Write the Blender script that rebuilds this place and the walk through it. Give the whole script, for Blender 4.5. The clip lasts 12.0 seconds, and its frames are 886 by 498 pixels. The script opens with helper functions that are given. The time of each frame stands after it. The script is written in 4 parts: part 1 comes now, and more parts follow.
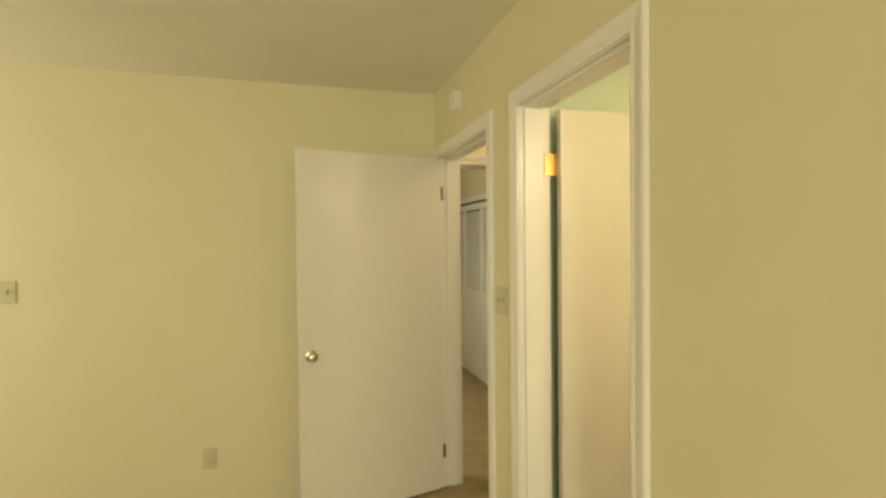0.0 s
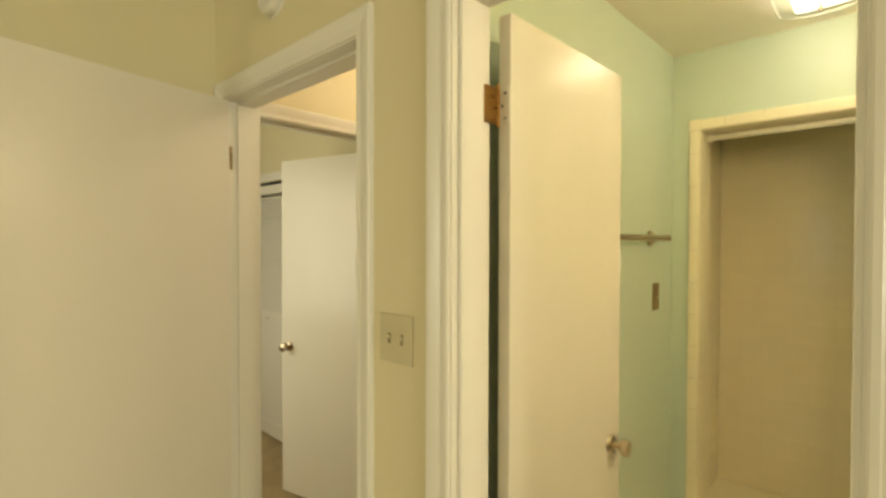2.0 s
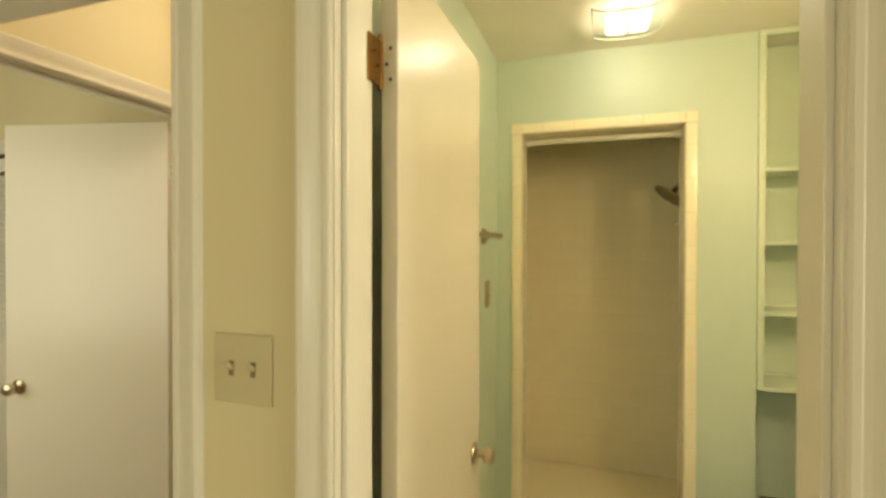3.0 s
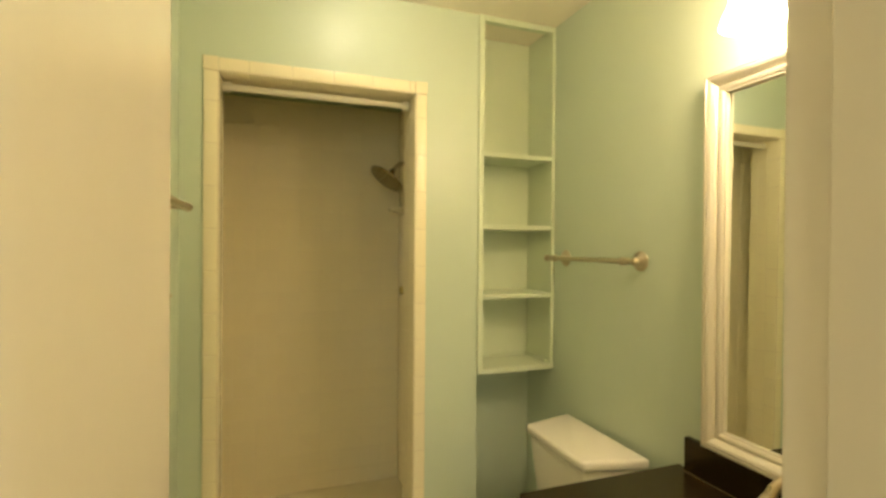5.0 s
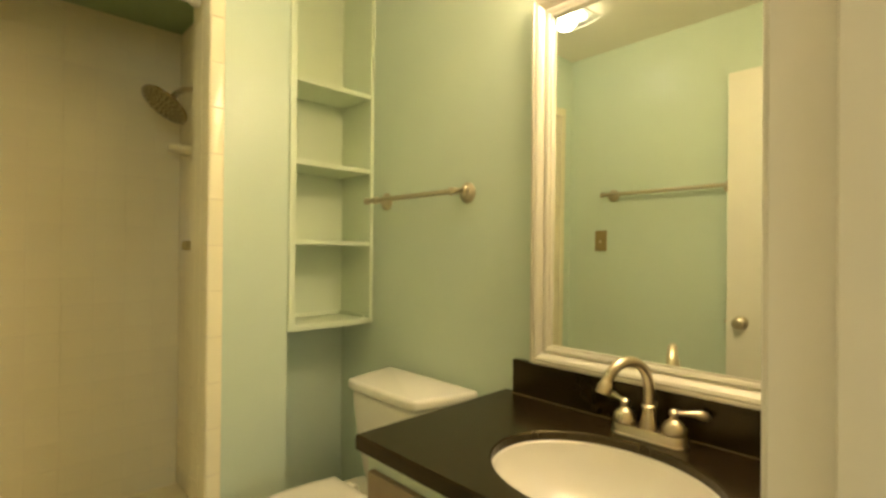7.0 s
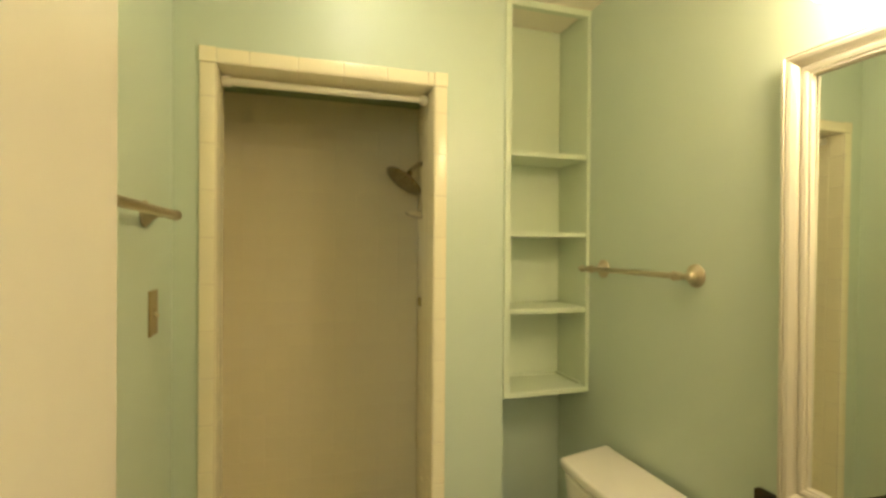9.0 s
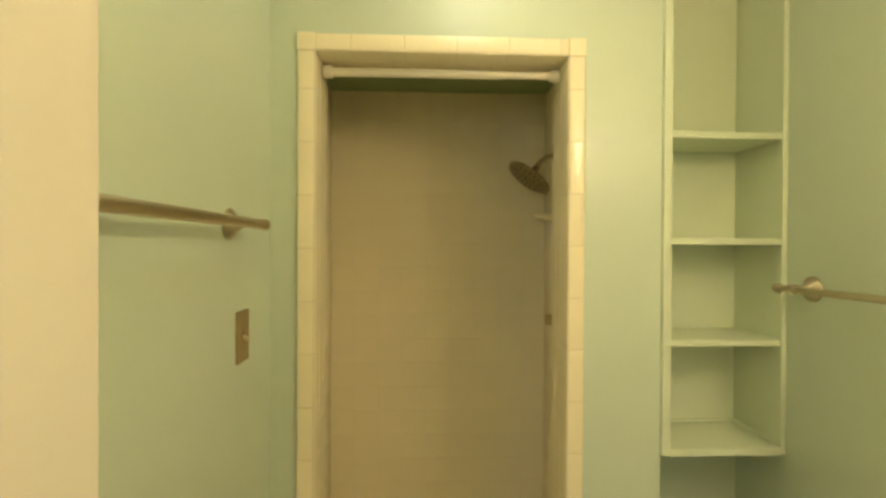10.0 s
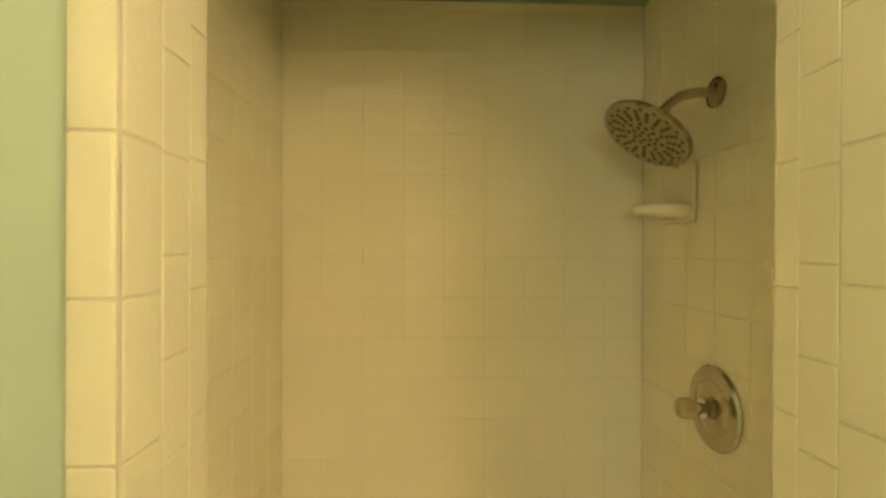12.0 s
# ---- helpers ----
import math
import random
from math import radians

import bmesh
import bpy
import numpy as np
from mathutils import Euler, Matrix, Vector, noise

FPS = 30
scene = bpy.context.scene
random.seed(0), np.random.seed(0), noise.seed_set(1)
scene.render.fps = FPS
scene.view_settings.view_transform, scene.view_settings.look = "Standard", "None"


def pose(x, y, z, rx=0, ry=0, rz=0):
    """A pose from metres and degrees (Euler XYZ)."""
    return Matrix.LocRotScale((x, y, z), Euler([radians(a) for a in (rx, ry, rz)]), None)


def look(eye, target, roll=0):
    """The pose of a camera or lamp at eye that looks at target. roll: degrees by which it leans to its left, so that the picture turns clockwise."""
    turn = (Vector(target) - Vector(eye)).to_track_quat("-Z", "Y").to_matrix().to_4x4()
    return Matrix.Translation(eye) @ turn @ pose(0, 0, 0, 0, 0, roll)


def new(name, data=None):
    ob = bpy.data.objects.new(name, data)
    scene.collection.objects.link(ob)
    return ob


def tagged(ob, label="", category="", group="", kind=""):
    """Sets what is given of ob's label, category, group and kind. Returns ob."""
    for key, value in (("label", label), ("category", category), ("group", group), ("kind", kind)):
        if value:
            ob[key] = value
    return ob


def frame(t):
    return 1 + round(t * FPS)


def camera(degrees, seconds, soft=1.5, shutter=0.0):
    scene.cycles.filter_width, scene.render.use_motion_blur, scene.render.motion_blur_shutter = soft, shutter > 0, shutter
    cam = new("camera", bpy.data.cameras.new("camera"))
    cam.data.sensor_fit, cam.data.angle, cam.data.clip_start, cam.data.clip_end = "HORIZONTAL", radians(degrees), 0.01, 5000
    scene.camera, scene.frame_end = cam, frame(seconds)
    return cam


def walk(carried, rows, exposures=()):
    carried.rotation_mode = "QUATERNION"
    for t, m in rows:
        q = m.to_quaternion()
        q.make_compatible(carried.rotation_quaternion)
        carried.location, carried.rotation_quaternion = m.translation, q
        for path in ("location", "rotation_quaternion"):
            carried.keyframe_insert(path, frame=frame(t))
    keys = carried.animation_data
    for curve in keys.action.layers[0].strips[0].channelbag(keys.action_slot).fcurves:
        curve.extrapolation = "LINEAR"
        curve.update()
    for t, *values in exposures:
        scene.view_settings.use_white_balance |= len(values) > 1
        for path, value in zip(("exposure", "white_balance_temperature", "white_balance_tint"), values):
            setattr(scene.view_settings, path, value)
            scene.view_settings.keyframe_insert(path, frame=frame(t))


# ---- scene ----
cam = camera(85.3, 12.0, soft=2.9)
PATH = [
    (0, (1.422, 2.279, 1.581), (1.98, 4.2, 1.545), -0.6),
    (0.5, (1.369, 2.599, 1.535), (1.921, 4.521, 1.517), -0.5),
    (1, (1.325, 2.876, 1.572), (2.175, 4.686, 1.551), -0.1),
    (1.5, (1.414, 3.134, 1.551), (2.64, 4.715, 1.523), -0.1),
    (2, (1.467, 3.335, 1.556), (2.928, 4.7, 1.525), 0.1),
    (2.5, (1.467, 3.536, 1.554), (3.205, 4.525, 1.527), 0.3),
    (3, (1.563, 3.633, 1.534), (3.464, 4.255, 1.515), 0.1),
    (3.2, (1.636, 3.652, 1.523), (3.563, 4.186, 1.508), -0.2),
    (4.8, (2.021, 3.806, 1.48), (3.953, 3.288, 1.464), 0.1),
    (5, (2.065, 3.823, 1.457), (3.95, 3.155, 1.446), 0.4),
    (5.5, (2.182, 3.842, 1.391), (3.887, 2.797, 1.371), 0.5),
    (6, (2.285, 3.829, 1.274), (3.849, 2.582, 1.273), 0.6),
    (6.5, (2.308, 3.826, 1.215), (3.769, 2.46, 1.223), 0.6),
    (6.7, (2.304, 3.817, 1.2), (3.739, 2.424, 1.211), 0.5),
    (8.3, (2.214, 3.826, 1.35), (3.893, 2.74, 1.348), 0.5),
    (8.5, (2.204, 3.826, 1.394), (3.979, 2.906, 1.385), 0.3),
    (9, (2.262, 3.756, 1.493), (4.175, 3.173, 1.482), 0.4),
    (9.5, (2.388, 3.687, 1.538), (4.371, 3.427, 1.525), 0.3),
    (10, (2.581, 3.698, 1.525), (4.579, 3.612, 1.513), 0.3),
    (10.5, (2.846, 3.726, 1.566), (4.846, 3.712, 1.552), 0.5),
    (11, (3.091, 3.707, 1.56), (5.091, 3.681, 1.539), 0.5),
    (11.5, (3.341, 3.702, 1.577), (5.34, 3.657, 1.56), 0.4),
    (12, (3.539, 3.73, 1.566), (5.538, 3.658, 1.559), 0.3),
]
EXPOSURES = [(0.0, 0.17, 6500, 10), (1.5, 0.22, 6500, 10), (3.2, 0.17, 6500, 9.5), (5.0, 0.15, 6700, 11.5), (6.5, 0.34, 6600, 11), (8.5, 0.2, 6450, 9.5), (9.5, 0.1, 6450, 9.5), (10.5, 0.27, 6500, 10), (11.0, 0.39, 6550, 10.5), (11.5, 0.52, 6600, 11.5), (12.0, 0.67, 6450, 10)]
walk(cam, [(t, look(eye, target, roll)) for t, eye, target, roll in PATH], EXPOSURES)

# ---- world, sun and large lights ----
world = bpy.data.worlds.new("sky")
scene.world = world
world.use_nodes = True
wn = world.node_tree
sky = wn.nodes.new("ShaderNodeTexSky")
sky.sky_type, sky.sun_disc = "NISHITA", False
sky.air_density, sky.dust_density, sky.ozone_density = 0.4, 5.0, 0.0
sky.sun_elevation, sky.sun_rotation = radians(40), radians(200)
warm_sky = wn.nodes.new("ShaderNodeMix")
warm_sky.data_type, warm_sky.blend_type = "RGBA", "MULTIPLY"
warm_sky.inputs["Factor"].default_value, warm_sky.inputs[7].default_value = 1, (1.0, 0.85, 0.55, 1)
wn.links.new(sky.outputs[0], warm_sky.inputs[6])
wn.links.new(warm_sky.outputs[2], wn.nodes["Background"].inputs[0])
wn.nodes["Background"].inputs[1].default_value = 0.05


def lamp(name, kind, place, target, energy, color, size=0.1, size_y=None):
    data = bpy.data.lights.new(name, kind)
    data.energy, data.color = energy, color
    if kind == "AREA":
        data.shape = "RECTANGLE"
        data.size, data.size_y = size, size_y or size
    else:
        data.shadow_soft_size = size
    ob = new(name, data)
    ob.matrix_basis = look(place, target)
    return ob


WARM = (1.0, 0.765, 0.50)
DAY = (0.97, 0.95, 0.74)
# daylight lamps at windows out of view: across from the bedroom doors, an added one behind the start of the walk, and
# the far room's
lamp("bedroom_daylight", "AREA", (-1.56, 4.75, 1.45), (2.0, 4.75, 1.45), 19, DAY, 0.85, 1.25)
lamp("bedroom_daylight", "AREA", (0.95, -1.12, 1.45), (0.95, 2.0, 1.45), 76, DAY, 1.45, 1.25)
lamp("far_room_daylight", "AREA", (1.4, 6.4, 1.5), (4.0, 6.2, 1.3), 16, (1.0, 0.93, 0.68), 1.3, 1.3)
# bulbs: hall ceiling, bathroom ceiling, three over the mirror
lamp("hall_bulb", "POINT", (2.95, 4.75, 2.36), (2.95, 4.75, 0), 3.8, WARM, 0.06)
lamp("bath_ceiling_bulb", "POINT", (3.66, 3.533, 2.425), (3.66, 3.533, 0), 4.4, (1.0, 0.85, 0.64), 0.06)
SHADES = [2.92, 2.72, 2.52]
for sx in SHADES:
    lamp("vanity_bulb", "POINT", (sx, 2.725, 2.075), (sx, 2.725, 0), 7.9, WARM, 0.05)

# ---- materials ----
MATS = {}


def mat(name, color, rough=0.5, metal=0.0, wear=0.06, spread=0.06, scale=6.0, grain=220.0, bump=0.0, aniso=0.0, emit=0.0, coat=0.0, per=0.0, stretch=None):
    """A procedural surface: broad and fine variation of the colour, and a fine relief."""
    m = bpy.data.materials.new(name)
    m.use_nodes = True
    nt = m.node_tree
    n, l = nt.nodes, nt.links
    b = n["Principled BSDF"]
    b.inputs["Roughness"].default_value, b.inputs["Metallic"].default_value = rough, metal
    b.inputs["Coat Weight"].default_value = coat
    tc = n.new("ShaderNodeTexCoord")
    mp = n.new("ShaderNodeMapping")
    l.new(tc.outputs["Object"], mp.inputs[0])
    if stretch:
        mp.inputs["Scale"].default_value = stretch
    big, fine = n.new("ShaderNodeTexNoise"), n.new("ShaderNodeTexNoise")
    big.inputs["Scale"].default_value, fine.inputs["Scale"].default_value = scale, grain
    big.inputs["Detail"].default_value, fine.inputs["Detail"].default_value = 5, 3
    for t in (big, fine):
        l.new(mp.outputs[0], t.inputs["Vector"])
    mix = n.new("ShaderNodeMath")
    mix.operation = "MULTIPLY_ADD"
    l.new(fine.outputs["Fac"], mix.inputs[0])
    mix.inputs[1].default_value = 0.2
    l.new(big.outputs["Fac"], mix.inputs[2])
    last = mix.outputs[0]
    if per:
        info = n.new("ShaderNodeObjectInfo")
        add = n.new("ShaderNodeMath")
        add.operation = "MULTIPLY_ADD"
        l.new(info.outputs["Random"], add.inputs[0])
        add.inputs[1].default_value = per
        l.new(last, add.inputs[2])
        last = add.outputs[0]
    ramp = n.new("ShaderNodeMapRange")
    ramp.inputs["From Min"].default_value, ramp.inputs["From Max"].default_value = 0.3, 1.05 + per
    ramp.inputs["To Min"].default_value, ramp.inputs["To Max"].default_value = 1 - spread, 1 + spread
    l.new(last, ramp.inputs["Value"])
    tint = n.new("ShaderNodeMix")
    tint.data_type, tint.blend_type = "RGBA", "MULTIPLY"
    tint.inputs["Factor"].default_value = 1
    tint.inputs[6].default_value = (*color, 1)
    l.new(ramp.outputs[0], tint.inputs[7])
    l.new(tint.outputs[2], b.inputs["Base Color"])
    rr = n.new("ShaderNodeMapRange")
    rr.inputs["From Min"].default_value, rr.inputs["From Max"].default_value = 0.3, 1.05
    rr.inputs["To Min"].default_value, rr.inputs["To Max"].default_value = max(rough - wear, 0.02), min(rough + wear, 1)
    l.new(big.outputs["Fac"], rr.inputs["Value"])
    l.new(rr.outputs[0], b.inputs["Roughness"])
    if bump:
        bp = n.new("ShaderNodeBump")
        bp.inputs["Strength"].default_value, bp.inputs["Distance"].default_value = 0.3, bump
        l.new(fine.outputs["Fac"], bp.inputs["Height"])
        l.new(bp.outputs[0], b.inputs["Normal"])
    if aniso:
        b.inputs["Anisotropic"].default_value = aniso
    if emit:
        b.inputs["Emission Color"].default_value = (*color, 1)
        b.inputs["Emission Strength"].default_value = emit
    MATS[name] = m
    return m


CREAM = mat("cream_wall_paint", (0.73, 0.66, 0.43), 0.62, spread=0.03, scale=2.2, grain=160, bump=0.0006)
GREEN = mat("seafoam_wall_paint", (0.595, 0.69, 0.555), 0.40, spread=0.03, scale=2.5, grain=120, bump=0.0005)
# the shower ceiling's dim light is put into this darker green
DGREEN = mat("dimmed_green_ceiling", (0.29, 0.40, 0.20), 0.55, spread=0.05, scale=3, grain=140, bump=0.0005)
CEIL = mat("ceiling_paint", (0.80, 0.75, 0.60), 0.85, spread=0.05, scale=3, grain=140, bump=0.003)
BCEIL = mat("bath_ceiling_paint", (0.86, 0.82, 0.67), 0.6, spread=0.04, scale=3, grain=140, bump=0.002)
WHITE = mat("white_gloss_paint", (0.80, 0.77, 0.68), 0.28, wear=0.0, spread=0.012, scale=3, grain=300, bump=0.0)
DOOR = mat("white_door_paint", (0.79, 0.75, 0.65), 0.27, wear=0.02, spread=0.03, scale=2, grain=300, bump=0.0001, stretch=(2, 2, 0.5))
SHELF = mat("shelf_paint", (0.675, 0.755, 0.575), 0.38, spread=0.03, scale=4, grain=250, bump=0.0001)
TILE = mat("cream_glazed_tile", (0.925, 0.855, 0.62), 0.13, spread=0.035, scale=4, grain=90, bump=0.0028, per=0.3)
GROUT = mat("pale_grout", (0.87, 0.80, 0.59), 0.8, spread=0.06, scale=14, grain=320, bump=0.002)
# darker than GROUT, so the joints of the trim tiles show as lines
DARKGROUT = mat("darker_grout", (0.76, 0.68, 0.50), 0.85, spread=0.12, scale=14, grain=320, bump=0.002)
PORC = mat("white_porcelain", (0.80, 0.775, 0.69), 0.10, spread=0.02, scale=3, grain=20, bump=0.0)
NICKEL = mat("brushed_nickel", (0.60, 0.52, 0.38), 0.33, metal=1.0, spread=0.08, scale=12, grain=500, bump=0.0006)
DARKNICK = mat("aged_nickel", (0.40, 0.33, 0.22), 0.3, metal=1.0, spread=0.15, scale=14, grain=300, bump=0.0008)
CHROME = mat("polished_chrome", (0.72, 0.68, 0.60), 0.1, metal=1.0, spread=0.05, scale=8, grain=200, bump=0.0)
BRASS = mat("brass", (0.40, 0.22, 0.07), 0.26, metal=1.0, spread=0.16, scale=18, grain=260, bump=0.0008)
PLATE = mat("antique_brass_plate", (0.40, 0.31, 0.15), 0.45, metal=0.6, spread=0.14, scale=12, grain=260, bump=0.0008)
SLOT = mat("switch_slot", (0.25, 0.20, 0.10), 0.6, spread=0.05)
IVORY = mat("ivory_plastic", (0.60, 0.54, 0.34), 0.4, spread=0.03, scale=6, grain=120, bump=0.0003)
PLASTIC = mat("white_plastic", (0.78, 0.75, 0.64), 0.4, spread=0.03, scale=6, grain=120, bump=0.0003)
DARK = mat("dark_slot", (0.03, 0.028, 0.025), 0.7, spread=0.1)
COUNTER = mat("black_laminate", (0.019, 0.012, 0.005), 0.25, wear=0.0, spread=0.04, scale=60, grain=900, bump=0.0)
COUNTER.node_tree.nodes["Principled BSDF"].inputs["Specular Tint"].default_value = (1.0, 0.86, 0.5, 1)
CAB = mat("taupe_cabinet_paint", (0.31, 0.235, 0.145), 0.45, spread=0.08, scale=4, grain=60, bump=0.0008, stretch=(6, 6, 0.8))
SILVER = mat("champagne_mirror_frame", (0.72, 0.68, 0.57), 0.34, metal=0.3, spread=0.03, scale=8, grain=400, bump=0.0)
CARPET = mat("tan_carpet", (0.42, 0.32, 0.18), 0.95, spread=0.22, scale=7, grain=420, bump=0.02)
# unseen floor, lightened to bounce more light into the shower
VINYL = mat("bath_floor_vinyl", (0.79, 0.74, 0.60), 0.4, spread=0.08, scale=5, grain=120, bump=0.001)
MIRROR = mat("mirror_silvering", (0.86, 0.90, 0.84), 0.0, metal=1.0, spread=0.0, bump=0)
MIRROR.node_tree.nodes["Principled BSDF"].inputs["Roughness"].default_value = 0.0
for link in list(MIRROR.node_tree.links):
    if link.to_socket.name == "Roughness":
        MIRROR.node_tree.links.remove(link)


def lit_glass(name, color, strength, clear):
    """Frosted glass in front of a burning bulb: it glows and lets part of the bulb's light through."""
    m = bpy.data.materials.new(name)
    m.use_nodes = True
    n, l = m.node_tree.nodes, m.node_tree.links
    n.remove(n["Principled BSDF"])
    glow, pass_, add = n.new("ShaderNodeEmission"), n.new("ShaderNodeBsdfTransparent"), n.new("ShaderNodeAddShader")
    glow.inputs[0].default_value, glow.inputs[1].default_value = (*color, 1), strength
    pass_.inputs[0].default_value = (clear, clear * 0.97, clear * 0.9, 1)
    l.new(glow.outputs[0], add.inputs[0])
    l.new(pass_.outputs[0], add.inputs[1])
    l.new(add.outputs[0], n["Material Output"].inputs["Surface"])
    return m


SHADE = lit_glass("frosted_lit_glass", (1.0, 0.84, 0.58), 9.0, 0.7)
BULB = lit_glass("lit_diffuser", (1.0, 0.92, 0.76), 2.0, 0.5)
GLASS = bpy.data.materials.new("clear_glass")
GLASS.use_nodes = True
gn, gl = GLASS.node_tree.nodes, GLASS.node_tree.links
gn.remove(gn["Principled BSDF"])
g_clear, g_gloss, g_mix, g_fres = gn.new("ShaderNodeBsdfTransparent"), gn.new("ShaderNodeBsdfGlossy"), gn.new("ShaderNodeMixShader"), gn.new("ShaderNodeFresnel")
g_clear.inputs[0].default_value, g_gloss.inputs["Roughness"].default_value, g_fres.inputs[0].default_value = (0.93, 0.95, 0.92, 1), 0.05, 1.5
gl.new(g_fres.outputs[0], g_mix.inputs[0])
gl.new(g_clear.outputs[0], g_mix.inputs[1])
gl.new(g_gloss.outputs[0], g_mix.inputs[2])
gl.new(g_mix.outputs[0], gn["Material Output"].inputs["Surface"])

# ---- mesh helpers ----


def box(bm, x0, x1, y0, y1, z0, z1, bevel=0.0, seg=2):
    """A box between two corners, its edges rounded if bevel is given."""
    r = bmesh.ops.create_cube(bm, size=1, matrix=Matrix.Translation(((x0 + x1) / 2, (y0 + y1) / 2, (z0 + z1) / 2)) @ Matrix.Diagonal((x1 - x0, y1 - y0, z1 - z0, 1)))
    if bevel:
        edges = list({e for v in r["verts"] for e in v.link_edges})
        bmesh.ops.bevel(bm, geom=edges, offset=bevel, segments=seg, profile=0.5, affect="EDGES")
    return bm


def fresh(*boxes, bevel=0.0):
    bm = bmesh.new()
    for b in boxes:
        box(bm, *b, bevel=bevel)
    return bm


def lathe(bm, profile, m=None, seg=32):
    """Turns a profile of (radius, height) round the z axis of the pose m."""
    m = m or Matrix()
    rings = []
    for r, h in profile:
        if r < 1e-6:
            rings.append([bm.verts.new(m @ Vector((0, 0, h)))])
        else:
            rings.append([bm.verts.new(m @ Vector((r * math.cos(2 * math.pi * k / seg), r * math.sin(2 * math.pi * k / seg), h))) for k in range(seg)])
    for a, b in zip(rings, rings[1:]):
        for k in range(seg):
            q = [a[k % len(a)], a[(k + 1) % len(a)], b[(k + 1) % len(b)], b[k % len(b)]]
            u = list(dict.fromkeys(q))
            if len(u) > 2:
                bm.faces.new(u)
    bmesh.ops.recalc_face_normals(bm, faces=bm.faces)
    return bm


def tube(bm, pts, radii, seg=20, caps=True):
    """A round bar along a line of points."""
    pts = [Vector(p) for p in pts]
    radii = [radii] * len(pts) if isinstance(radii, (int, float)) else radii
    rings, side = [], None
    for k, p in enumerate(pts):
        d = (pts[min(k + 1, len(pts) - 1)] - pts[max(k - 1, 0)]).normalized()
        side = (side - side.dot(d) * d).normalized() if side else d.orthogonal().normalized()
        up = d.cross(side)
        rings.append([bm.verts.new(p + radii[k] * (math.cos(a) * side + math.sin(a) * up)) for a in (2 * math.pi * j / seg for j in range(seg))])
    for a, b in zip(rings, rings[1:]):
        for k in range(seg):
            bm.faces.new((a[k], a[(k + 1) % seg], b[(k + 1) % seg], b[k]))
    if caps:
        bm.faces.new(rings[0][::-1])
        bm.faces.new(rings[-1])
    bmesh.ops.recalc_face_normals(bm, faces=bm.faces)
    return bm


def arc(c, r, a0, a1, n, u, v):
    """Points on an arc about c in the plane of u and v, from a0 to a1 degrees."""
    c, u, v = Vector(c), Vector(u), Vector(v)
    return [c + r * (math.cos(radians(a0 + (a1 - a0) * k / n)) * u + math.sin(radians(a0 + (a1 - a0) * k / n)) * v) for k in range(n + 1)]


def sweep_frame(bm, u0, u1, v0, v1, profile, place, closed):
    """Runs a moulding profile of (outwards, proud) round a rectangle, mitred; open at the foot unless closed. place(u, v, h) gives the world's point."""
    loops = []
    for o, h in profile:
        foot = v0 - o if closed else v0
        loops.append([bm.verts.new(place(u, v, h)) for u, v in ((u0 - o, foot), (u0 - o, v1 + o), (u1 + o, v1 + o), (u1 + o, foot))])
    for a, b in zip(loops, loops[1:]):
        for k in range(4 if closed else 3):
            j = (k + 1) % 4
            bm.faces.new((a[k], a[j], b[j], b[k]))
    if not closed:
        for k in (0, 3):
            bm.faces.new([lp[k] for lp in loops])
    bmesh.ops.recalc_face_normals(bm, faces=bm.faces)
    return bm


def finish(name, bm, material, smooth):
    me = bpy.data.meshes.new(name)
    bm.to_mesh(me)
    bm.free()
    for m in material if isinstance(material, (list, tuple)) else [material]:
        me.materials.append(m)
    if smooth:
        me.polygons.foreach_set("use_smooth", [True] * len(me.polygons))
        me.set_sharp_from_angle(angle=radians(38))
    return new(name, me)


def part(name, bm, material, parent, label="", smooth=False):
    """Links a bmesh as one mesh under a thing or a part; its points are in the world's metres."""
    ob = finish(name, bm, material, smooth)
    ob.parent = parent
    ob.matrix_parent_inverse = Matrix() if parent.parent or parent.type == "MESH" else parent.matrix_basis.inverted()
    return tagged(ob, label)


def thing(name, place, label, category, group="", kind=""):
    ob = new(name)
    ob.empty_display_size = 0.1
    ob.matrix_basis = place if isinstance(place, Matrix) else Matrix.Translation(place)
    return tagged(ob, label, category, group, kind)


def setting(name, bm, material, label, category, smooth=False):
    return tagged(finish(name, bm, material, smooth), label, category, kind="structure")


def wall(name, axis, a0, a1, us, zs, holes, mats, label, pick=None):
    """A wall from a0 to a1 across (axis x or y), cut by us along it and zs upwards; holes are cells (i, j) left open. pick chooses a face's material."""
    bm, cache = bmesh.new(), {}

    def v(a, i, j):
        if (a, i, j) not in cache:
            cache[a, i, j] = bm.verts.new((a, us[i], zs[j]) if axis == "x" else (us[i], a, zs[j]))
        return cache[a, i, j]

    solid = {(i, j) for i in range(len(us) - 1) for j in range(len(zs) - 1)} - set(holes)
    for i, j in solid:
        for a in (a0, a1):
            bm.faces.new((v(a, i, j), v(a, i + 1, j), v(a, i + 1, j + 1), v(a, i, j + 1)))
        for di, dj, p, q in ((-1, 0, (i, j), (i, j + 1)), (1, 0, (i + 1, j), (i + 1, j + 1)), (0, -1, (i, j), (i + 1, j)), (0, 1, (i, j + 1), (i + 1, j + 1))):
            if (i + di, j + dj) not in solid:
                bm.faces.new((v(a0, *p), v(a0, *q), v(a1, *q), v(a1, *p)))
    bmesh.ops.recalc_face_normals(bm, faces=bm.faces)
    if pick:
        for f in bm.faces:
            f.material_index = pick(f.calc_center_median(), f.normal)
    return setting(name, bm, mats, label, "wall")


